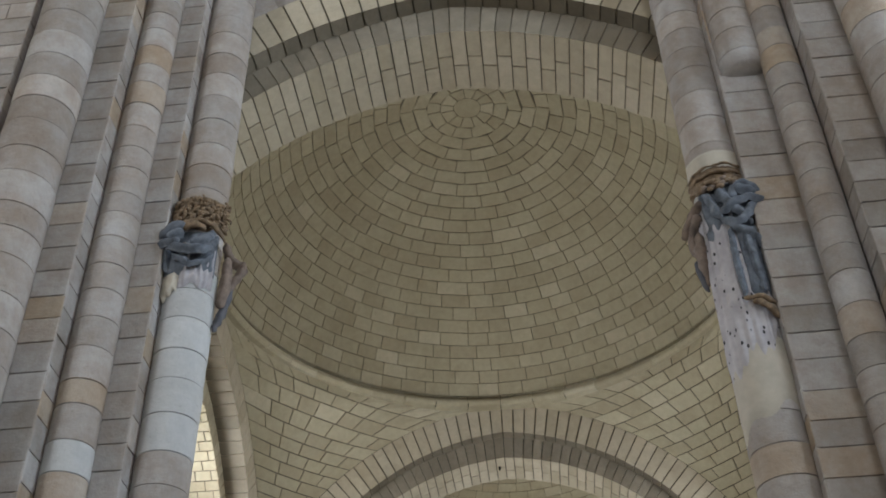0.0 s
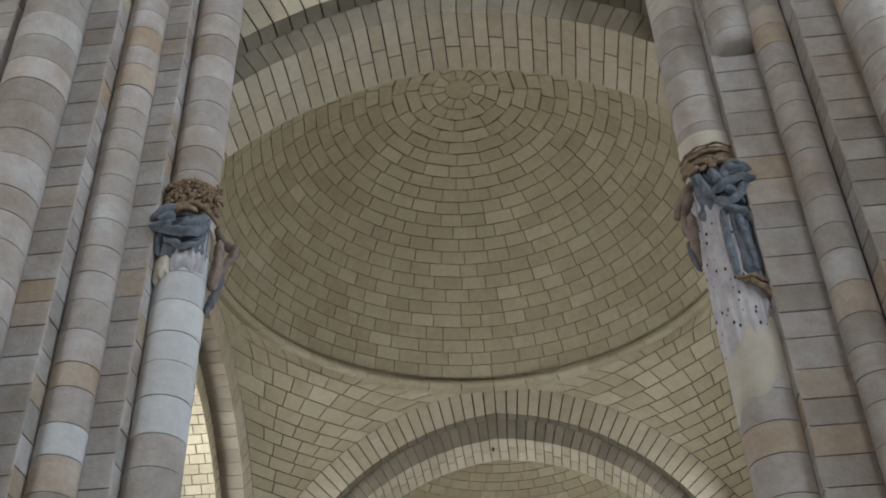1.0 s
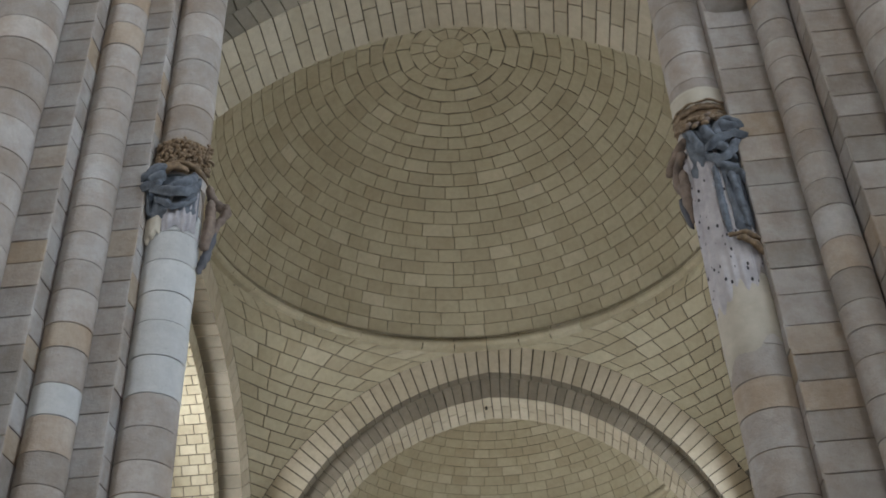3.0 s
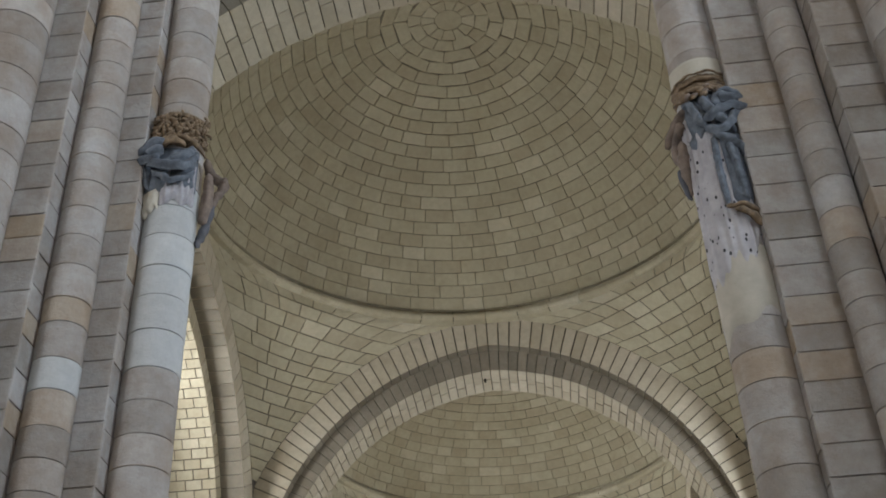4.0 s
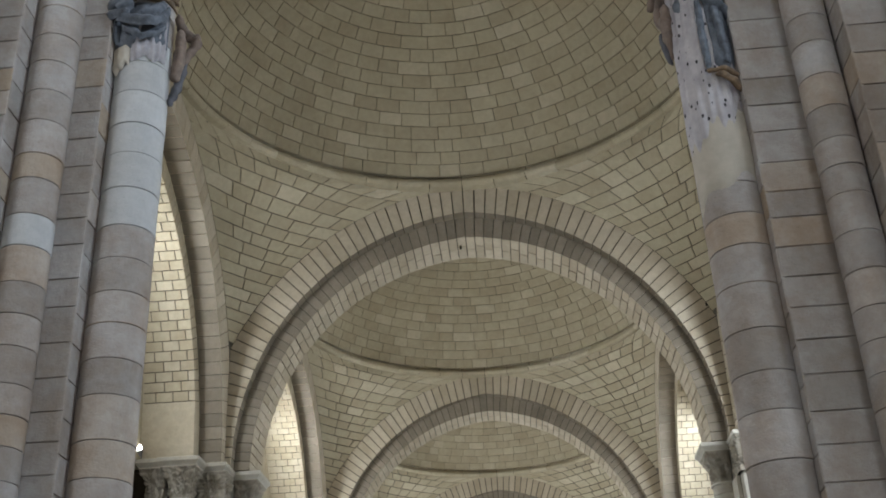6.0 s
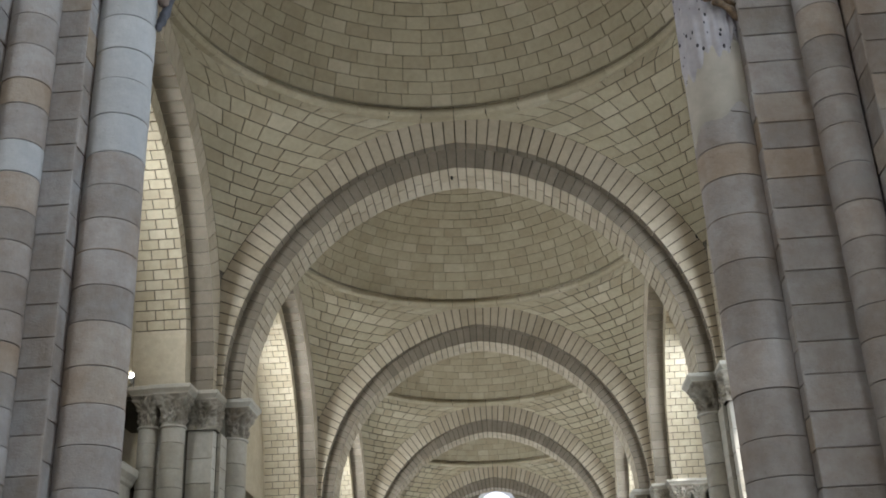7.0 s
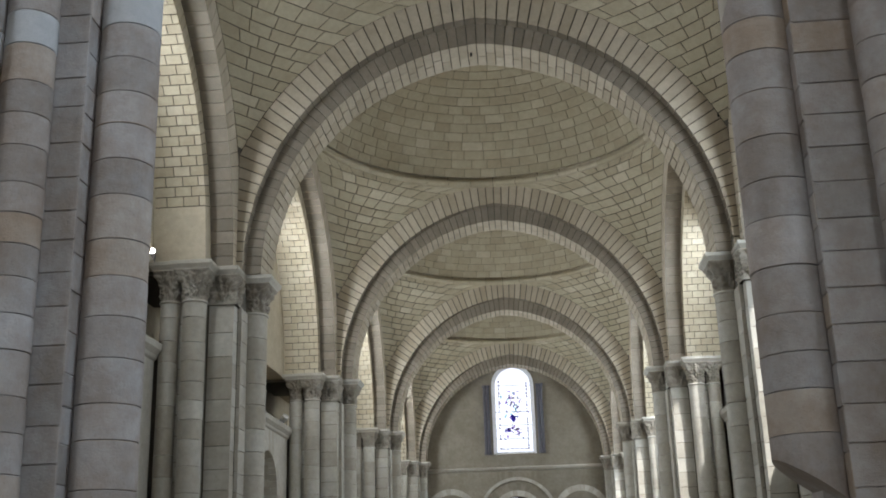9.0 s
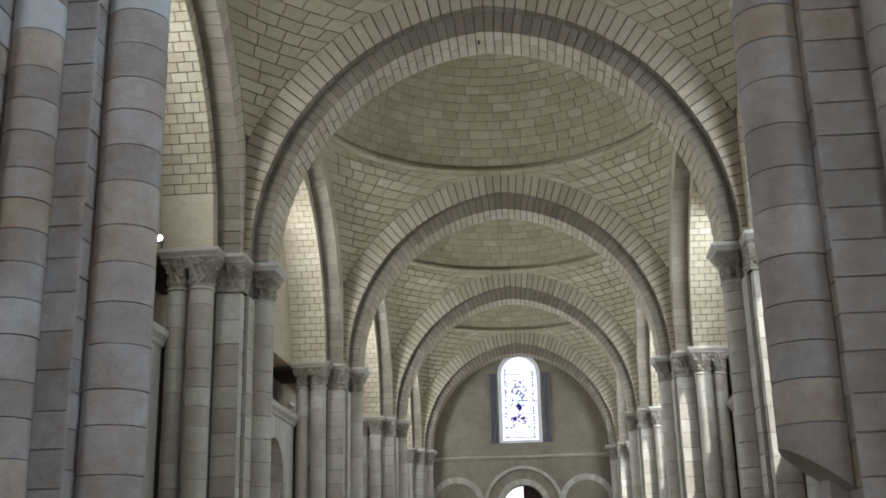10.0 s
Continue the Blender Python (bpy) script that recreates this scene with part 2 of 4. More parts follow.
for j, yc in enumerate(BAYS):
    for side in (-1, 1):
        arch = empty("lateral_arch", "deep limestone wall arch beside a nave bay", "arch", "lateral arches of the nave", "structure")
        place = to_world("l", yc, side)
        near = j < 2
        heap = None if near else Heap()
        # same stone all round: the soffit's shade is painted with the dark slot
        voussoir_ring(place, 60, outer_rad, ext_l, BX, BX + 0.46, one, "outer_voussoir", arch, [ARCH_STONE, GREY_SHADE_STONE], 0.018, False, heap, True)
        if heap:
            tagged(part("outer_voussoirs", heap.mesh("outer_voussoirs", [ARCH_STONE, GREY_SHADE_STONE]), None, arch), kind="stuff")
        h3 = None if near else Heap()
        voussoir_ring(place, 72, inner_rad, lambda p: outer_rad(p) + 0.05, BX + 0.46, WALL_X, barrel_cuts, "voussoir", arch, [WALL_STONE], 0.022, False, h3, False, 6 if j == 0 and side < 0 else 0)
        if h3:
            tagged(part("barrel_stones", h3.mesh("barrel_stones", [WALL_STONE]), None, arch), kind="stuff")
        part("mortar_bed", arch_shell(place, 60, inner_rad, lambda p: outer_rad(p) + 0.04, BX + 0.46, WALL_X), MORTAR, arch)
        part("mortar_bed", arch_shell(place, 60, outer_rad, lambda p: ext_l(p) + 0.03, BX, BX + 0.47), MORTAR, arch)

# ---- domes with pendentives: one ceiling mesh a bay ----
DOME_RISE, DOME_R = 3.85, 4.91
DOME_S = (DOME_R ** 2 + DOME_RISE ** 2) / (2 * DOME_RISE)
DOME_Z0 = RING_Z + 0.24
DOME_C = DOME_Z0 + DOME_RISE - DOME_S
DOME_A = math.asin(DOME_R / DOME_S)
RINGS = 24


def dome(j, yc):
    h = Heap()
    ctr = Vector((0, yc, DOME_C))
    lean = -0.15 if j == 0 else 0.0                 # the first crown sits a little off the axis

    def at(ring, th, off=0.0):
        a = DOME_A * ring / RINGS
        d = Vector((math.sin(a) * math.cos(th), math.sin(a) * math.sin(th), math.cos(a)))
        p = ctr + d * (DOME_S + off)
        p.x += lean * max(p.z - DOME_Z0, 0) / DOME_RISE
        return p, -d

    for k in range(1, RINGS):
        r = DOME_S * math.sin(DOME_A * (k + 0.5) / RINGS)
        n = max(12, round(2 * math.pi * r / 0.52))
        ph = rnd.random()
        edges = [(i + ph + rnd.uniform(-0.16, 0.16)) * 2 * math.pi / n for i in range(n)]
        for i in range(n):
            t0 = edges[i]
            t1 = edges[(i + 1) % n] + (2 * math.pi if i == n - 1 else 0)
            c = [at(k, t0)[0], at(k, t1)[0], at(k + 1, t1)[0], at(k + 1, t0)[0]]
            nn = at(k + 0.5, (t0 + t1) / 2)[1]
            h.add(*chamfer_block(c, nn, 0.006, 0.05, 0.005, rnd.uniform(-0.004, 0.004)))
    # crown stone
    cap = [at(0.97, i * math.pi / 10)[0] for i in range(20)]
    h.add(cap, [tuple(range(20))])
    # pendentives: level courses between the extrados of the arches
    zs = [RING_Z + 0.01 - 0.205 * i for i in range(19)]
    for q in range(4):
        for i in range(len(zs) - 1):
            lim = []
            for z in (zs[i], zs[i + 1]):
                e = ext_half(z)
                if e >= BX:
                    e = BX
                # from the lateral extrados (BX, e) round to the transverse one (e, BY)
                el = min(e, BY)
                lim.append((math.hypot(BX, el), math.hypot(e, BY), math.atan2(el, BX), math.atan2(BY, e), z))
            if lim[0][3] - lim[0][2] <= 0.03:
                continue
            span = (lim[0][3] - lim[0][2]) * lim[0][0]
            n = max(1, round(span / 0.54))
            cuts = [0.0] + sorted((m + 0.5 * (i % 2) * 0.9 + rnd.uniform(-0.12, 0.12)) / n for m in range(1, n)) + [1.0]

            def pt(s, e):
                ra, rb, a, b, z = lim[e]
                b = max(a, b)
                th = a + (b - a) * min(s, 1)
                r = tuck(ra + (rb - ra) * min(s, 1), z, s)
                x, y = r * math.cos(th), r * math.sin(th)
                if q in (1, 2):
                    x = -x
                if q in (2, 3):
                    y = -y
                return Vector((x, yc + y, z))
            for m in range(len(cuts) - 1):
                c = [pt(cuts[m], 0), pt(cuts[m + 1], 0), pt(cuts[m + 1], 1), pt(cuts[m], 1)]
                mid = (c[0] + c[1] + c[2] + c[3]) / 4
                nn = (Vector((0, yc, SPRING)) - mid).normalized()
                h.add(*chamfer_block(c, nn, 0.010 + 0.004 * j, 0.05, 0.006, rnd.uniform(-0.006, 0.006)))
    # backing shell behind the joints
    seg = 64
    vv, ff = [], []
    for k in range(RINGS + 1):
        for s in range(seg):
            vv.append(at(k, s * 2 * math.pi / seg, 0.022)[0])
    for k in range(RINGS):
        for s in range(seg):
            a, b = k * seg + s, k * seg + (s + 1) % seg
            ff.append((a, b, b + seg, a + seg))
    h.add(vv, ff, [2] * len(ff))
    for q in range(4):
        vv, ff = [], []
        for i in range(31):
            z = RING_Z + 0.02 - 3.75 * i / 30
            e = min(ext_half(z), BX)
            el = min(e, BY)
            for k in range(17):
                th = math.atan2(el, BX) * (1 - k / 16) + math.atan2(BY, e) * k / 16
                r = tuck(math.hypot(BX, el) * (1 - k / 16) + math.hypot(e, BY) * k / 16, z, k / 16) + 0.024
                x, y = r * math.cos(th), r * math.sin(th)
                vv.append(Vector((-x if q in (1, 2) else x, yc + (-y if q in (2, 3) else y), z)))
        for i in range(30):
            for k in range(16):
                a = i * 17 + k
                ff.append((a, a + 1, a + 18, a + 17))
        h.add(vv, ff, [1] * len(ff))
    # string moulding under the dome: a fillet, a roll and a hollow
    # the hollow is an added recess whose shade draws the dark line
    prof = [(RING_R + 0.30, RING_Z - 0.03), (RING_R - 0.02, RING_Z - 0.02), (RING_R - 0.06, RING_Z + 0.01), (RING_R - 0.08, RING_Z + 0.05), (RING_R - 0.075, RING_Z + 0.10), (RING_R - 0.05, RING_Z + 0.12), (RING_R + 0.08, RING_Z + 0.125), (RING_R + 0.09, RING_Z + 0.125), (RING_R + 0.10, RING_Z + 0.25), (RING_R - 0.01, RING_Z + 0.26)]
    nb = 44
    for s in range(nb):
        v, f = lathe(prof, 4, 2 * math.pi * (s + 0.012) / nb, 2 * math.pi * (s + 0.988) / nb)
        h.add([Vector((p.x, p.y + yc, p.z)) for p in v], f)
    me = h.mesh("ceiling", [DOME_STONE, MORTAR, PALE_MORTAR])
    return tagged(new("ceiling", me), "coursed yellowish limestone dome on pendentives", "ceiling", "domes over the nave", "structure")


for j, yc in enumerate(BAYS):
    dome(j, yc)


# ---- walls ----
def wall(name, boxes, material, label, category="wall"):
    h = Heap()
    for b in boxes:
        h.add(*box_data(*b))
    return tagged(new(name, h.mesh(name, [material])), label, category, "", "structure")


def arched_opening(h, axis, fixed0, fixed1, lo, hi, z0, z1, openings):
    """A slab between fixed0 and fixed1 (along axis), from lo to hi and z0 to z1, with round-headed openings (centre, half, sill, spring)."""
    def put(quads):
        for a, b, c, d in quads:
            v = []
            for w in (fixed0, fixed1):
                for (u, z) in (a, b, d, c):
                    v.append(Vector((w, u, z)) if axis == "x" else Vector((u, w, z)))
            h.add(v, HEX)
    cur = lo
    for cx, half, sill, spr in openings:
        put([((cur, z0), (cx - half, z0), (cx - half, z1), (cur, z1))])
        if sill > z0:
            put([((cx - half, z0), (cx + half, z0), (cx + half, sill), (cx - half, sill))])
        for k in range(16):
            a, b = math.pi - math.pi * k / 16, math.pi - math.pi * (k + 1) / 16
            p, q = (cx + half * math.cos(a), spr + half * math.sin(a)), (cx + half * math.cos(b), spr + half * math.sin(b))
            put([(p, q, (q[0], z1), (p[0], z1))])
        cur = cx + half
    put([((cur, z0), (hi, z0), (hi, z1), (cur, z1))])


for side, nm in ((-1, "wall_south"), (1, "wall_north")):
    h = Heap()
    if side < 0:
        ops = [(yc + dy, 0.78, 8.2, 10.4) for yc in BAYS for dy in (-1.4, 1.4)]
        arched_opening(h, "x", -WALL_X, -WALL_X - 0.5, 8.0, END_Y + 1, SPRING - 0.06, TOP, ops)
        h.add(*box_data(-7.3, -7.9, 8.0, END_Y + 1, 0, SPRING))
        # unseen cap slab, added to stop sky light leaking into the passage
        h.add(*box_data(-6.9, -7.9, 8.0, END_Y + 1, SPRING - 0.05, SPRING + 0.2))
    else:
        # unseen openings, placed to let sun strips onto the piers
        ops = [(yc + dy, 0.78, 6.5, 10.4) for yc in BAYS for dy in (-2.3, 2.3)]
        arched_opening(h, "x", WALL_X, WALL_X + 0.5, 8.0, END_Y + 1, 0.0, TOP, ops)
    tagged(new(nm, h.mesh(nm, [WALL_STONE])), "limestone outer wall of the nave with round-headed windows", "wall", "", "structure")

# end wall with its window and door
h = Heap()
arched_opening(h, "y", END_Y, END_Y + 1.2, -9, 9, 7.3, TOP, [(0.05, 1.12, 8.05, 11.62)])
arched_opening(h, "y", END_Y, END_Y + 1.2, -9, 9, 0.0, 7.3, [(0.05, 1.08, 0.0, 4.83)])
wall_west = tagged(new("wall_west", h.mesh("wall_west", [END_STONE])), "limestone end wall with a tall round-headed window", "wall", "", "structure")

wall("floor", [(-14, 14, -9, END_Y + 1.2, -0.3, 0)], FLOOR_STONE, "stone paved church floor", "floor")
# never in view: a slab that shuts the sky out above the domes
wall("roof", [(-9, 9, 8.5, END_Y + 1.2, TOP, TOP + 0.3)], WALL_STONE, "unseen slab added above the vaults to keep out the sky", "roof")
# unseen box added round the crossing, low enough to let the sun over
h = Heap()
h.add(*box_data(-14, 14, -9.4, -9, 0, 20))
h.add(*box_data(-14, 14, -9.4, 9, 20, 20.3))
arched_opening(h, "x", -14, -13, -9, 9, 0, 20, [(-4.5, 1.6, 8.0, 12.6)])
arched_opening(h, "x", 14, 13, -9, 9, 0, 20, [(1.0, 1.6, 8.0, 12.6)])
tagged(new("wall_transept", h.mesh("wall_transept", [WALL_STONE])), "plain unseen limestone walls and roof added to close the crossing", "wall", "", "structure")

# crossing wall above the first arch
h = Heap()
n = 40
for k in range(n):
    a, b = math.pi * k / n, math.pi * (k + 1) / n
    v = []
    for w in (8.72, 8.95):
        for ph, top in ((a, False), (b, False), (a, True), (b, True)):
            r = ext_t(ph) if not top else min(14.5 / max(abs(math.cos(ph)), 1e-6), 12.4 / max(math.sin(ph), 1e-6))
            v.append(Vector((r * math.cos(ph), w, SPRING + r * math.sin(ph))))
    h.add(v, HEX)
h.add(*box_data(-14, -5.0, 8.72, 8.95, 0, SPRING))
h.add(*box_data(5.0, 14, 8.72, 8.95, 0, SPRING))
tagged(new("wall_crossing", h.mesh("wall_crossing", [OLD_STONE])), "limestone crossing wall above the first nave arch", "wall", "", "structure")

# ---- nave piers ----
def drum_shaft(name, x, y, r, z0, z1, parent, mat, course=0.40, a0=0.0, a1=2 * math.pi, seg=20, tones=None, gap=0.005):
    """A round shaft of separate drums with fine joints."""
    z = z0
    k = 0
    while z < z1 - 0.02:
        hgt = min(course * rnd.uniform(0.82, 1.18), z1 - z)
        if z1 - z - hgt < 0.12:
            hgt = z1 - z
        rr = r + rnd.uniform(-0.003, 0.004)
        v, f = lathe([(rr - 0.02, gap), (rr - 0.004, gap + 0.0005), (rr, gap + 0.005), (rr, hgt - gap - 0.005), (rr - 0.004, hgt - gap - 0.0005), (rr - 0.02, hgt - gap)], seg, a0, a1)
        me = mesh_of(name, v, f, tones(z) if tones else mat, smooth=True)
        me.set_sharp_from_angle(angle=radians(35))
        o = new(name, me)
        o.parent = parent
        o.location = (x, y, z)
        z += hgt
        k += 1


def core_mesh(boxes):
    h = Heap()
    for b in boxes:
        h.add(*box_data(*b))
    return h.mesh("core", [MORTAR])


def ashlar(parent, name, p0, p1, z0, z1, nrm, mat, course=0.40, width=0.7, tones=None):
    """A flat face of coursed blocks from p0 to p1 (x, y), looking along nrm."""
    d = Vector((p1[0] - p0[0], p1[1] - p0[1], 0))
    n = Vector((*nrm, 0))
    z, k = z0, 0
    while z < z1 - 0.02:
        hgt = min(course * rnd.uniform(0.85, 1.15), z1 - z)
        if z1 - z - hgt < 0.12:
            hgt = z1 - z
        cnt = max(1, round(d.length / width))
        cuts = [0.0] + [(m + (0.25 if k % 2 else -0.25) + rnd.uniform(-0.1, 0.1)) / cnt for m in range(1, cnt)] + [1.0]
        for m in range(len(cuts) - 1):
            a = Vector((p0[0], p0[1], 0)) + d * cuts[m]
            b = Vector((p0[0], p0[1], 0)) + d * cuts[m + 1]
            c = [Vector((a.x, a.y, z)), Vector((b.x, b.y, z)), Vector((b.x, b.y, z + hgt)), Vector((a.x, a.y, z + hgt))]
            v, f = chamfer_block(c, n, 0.006, 0.03, 0.004, rnd.uniform(-0.003, 0.004))
            o = new(name, mesh_of(name, v, f, tones(z) if tones else mat))
            o.parent = parent
        z += hgt
        k += 1


def capital_mesh(half_x, half_y, round_r, height, seed):
    """A carved capital: a bell swelling from the shaft to a square, with curled leaves in relief."""
    rg = random.Random(seed)
    v, f = [], []
    rows, cols = 26, 96
    for i in range(rows + 1):
        s = i / rows
        for k in range(cols):
            a = 2 * math.pi * k / cols
            ca, sa = math.cos(a), math.sin(a)
            sq = min(half_x / max(abs(ca), 1e-6), half_y / max(abs(sa), 1e-6))
            low = round_r if round_r else sq * 0.86
            mix = s ** 1.6
            r = low * (1 - mix) + sq * mix * 0.97
            leaf = max(0, math.sin(a * 8 + (2.2 if s > 0.5 else 0))) * abs(math.sin(s * 2 * math.pi)) * 0.05
            twist = Vector((ca * 2.6 + 0.8 * s, sa * 2.6 - 0.8 * s, s * 4.5 + seed))
            scroll = abs(noise.noise(twist * 1.7)) * 2.4 + abs(noise.noise(twist * 3.6)) * 0.9
            r += (leaf + 0.085 * (0.62 - min(scroll, 1.0)) * -1.0 - 0.045) * min(1, s * 6) * min(1, (1 - s) * 7)
            v.append(Vector((r * ca, r * sa, s * height)))
    for i in range(rows):
        for k in range(cols):
            q = (k + 1) % cols
            f.append((i * cols + k, i * cols + q, (i + 1) * cols + q, (i + 1) * cols + k))
    f.append(tuple(range(rows * cols, (rows + 1) * cols)))
    return mesh_of("capital", v, f, CARVED, smooth=True)


CARVED = stone("carved limestone", [(0.0, (0.34, 0.31, 0.26)), (1.0, (0.40, 0.37, 0.315))], stain=(0.55, 0.5, 0.44), stain_amount=0.8)


def moulding(name, hx, hy, z0, z1, parent, x, y, mat, flare=0.05):
    """An abacus or base slab with a hollowed lower edge."""
    v, f = [], []
    prof = [(-flare * 1.4, z0), (-flare, z0 + (z1 - z0) * 0.2), (-flare * 0.3, z0 + (z1 - z0) * 0.45), (0, z0 + (z1 - z0) * 0.55), (0, z1 - 0.008), (-0.008, z1)]
    for o, z in prof:
        v += [Vector((x + sx * (hx + o), y + sy * (hy + o), z)) for sx, sy in ((-1, -1), (1, -1), (1, 1), (-1, 1))]
    for i in range(len(prof) - 1):
        for k in range(4):
            q = (k + 1) % 4
            f.append((4 * i + k, 4 * i + q, 4 * i + 4 + q, 4 * i + 4 + k))
    f.append((3, 2, 1, 0))
    m = 4 * (len(prof) - 1)
    f.append((m, m + 1, m + 2, m + 3))
    return part(name, (v, f), mat, parent)


def ring_mould(name, x, y, z, r, parent, mat):
    v, f = lathe([(r - 0.03, -0.03), (r + 0.02, -0.025), (r + 0.035, 0), (r + 0.02, 0.025), (r - 0.03, 0.03)], 20)
    o = part(name, mesh_of(name, v, f, mat, smooth=True), None, parent)
    o.location = (x, y, z)
    return o


def nave_pier(yc, side, detail):
    pier = empty("nave_pier", "clustered pale limestone pier with carved foliage capitals", "pier", "piers of the nave", "structure")
    s = side

    def bx(x0, x1, y0, y1, z0, z1):
        a, b = sorted((s * x0, s * x1))
        return (a, b, yc + y0, yc + y1, z0, z1)
    low_z, high_z = 6.1, 7.55
    part("core", core_mesh([bx(4.86, 6.3, -0.73, 0.73, 0, SPRING - 0.01), bx(4.92, 6.3, -1.01, 1.01, 0, SPRING - 0.01), bx(5.42, 6.3, -1.21, 1.21, 0, SPRING - 0.01),
                            bx(6.3, 7.3, -1.21, 1.21, 0, low_z), bx(6.3, 7.3, -1.21, 1.21, high_z, SPRING - 0.01)]), None, pier)
    zc = SPRING - 0.16
    low = 0.0 if detail else 2.0
    shafts = [(4.78, 0.0, 0.285)] + [(x, d * 1.30, r) for d in (-1, 1) for x, r in ((5.60, 0.225), (6.08, 0.18))]
    for k, (x, dy, r) in enumerate(shafts):
        if dy > 0.5 and not detail:
            continue
        drum_shaft("drum", s * x, yc + dy, r, low, zc - 0.62, pier, PIER_STONE, 0.42)
        ring_mould("astragal", s * x, yc + dy, zc - 0.60, r, pier, PIER_STONE)
        c = part("capital", capital_mesh(r + 0.13, r + 0.13, r, 0.60, int(yc * 3 + x * 10 + side) % 97), None, pier, "capital carved with curling leaves")
        c.location = (s * x, yc + dy, zc - 0.60)
        moulding("abacus", r + 0.18, r + 0.18, zc, SPRING, pier, s * x, yc + dy, PIER_STONE)
    # faces of the pilasters
    for d in (-1, 1):
        if d > 0 and not detail:
            continue
        ashlar(pier, "block", (s * 4.90, yc + d * 1.03), (s * 5.40, yc + d * 1.03), low, zc - 0.6, (0, d), PIER_STONE, 0.42)
        ashlar(pier, "block", (s * 4.90, yc + d * 1.03), (s * 4.90, yc + d * 0.75), low, zc - 0.6, (-s, 0), PIER_STONE, 0.42)
        ashlar(pier, "block", (s * 4.82, yc + d * 0.75), (s * 4.90, yc + d * 0.75), low, zc - 0.6, (0, d), PIER_STONE, 0.42)
        ashlar(pier, "block", (s * 4.82, yc + d * 0.75), (s * 4.82, yc + d * 0.25), low, zc - 0.6, (-s, 0), PIER_STONE, 0.42)
        ashlar(pier, "block", (s * 5.40, yc + d * 1.23), (s * 6.3, yc + d * 1.23), low, zc - 0.6, (0, d), PIER_STONE, 0.42)
        c = part("capital", capital_mesh(0.37, 0.30, 0, 0.60, int(yc * 5 + side * 7 + d) % 89), None, pier, "flat pilaster capital carved with leaves")
        c.location = (s * 5.16, yc + d * 0.83, zc - 0.60)
        moulding("abacus", 0.36, 0.36, zc, SPRING, pier, s * 5.17, yc + d * 0.82, PIER_STONE)
    return pier


for j, ya in enumerate(ARCH_Y):
    for side in (-1, 1):
        nave_pier(ya + 0.5, side, 0 < j < 3)


# ---- crossing piers ----
def corbel_end(x, y, r, z_in, z_out, side):
    """The slanting cut at the foot of a shaft that does not reach the floor."""
    seg = 28
    v, f = [], []
    for k in range(seg):
        a = 2 * math.pi * k / seg
        s = (math.cos(a) * side + 1) / 2
        v.append(Vector((x + r * math.cos(a), y + r * math.sin(a), z_in + (z_out - z_in) * s)))
    for k in range(seg):
        a = 2 * math.pi * k / seg
        v.append(Vector((x + r * math.cos(a), y + r * math.sin(a), z_in + 0.16)))
    for k in range(seg):
        q = (k + 1) % seg
        f.append((k, q, seg + q, seg + k))
    f.append(tuple(reversed(range(seg))))
    return v, f


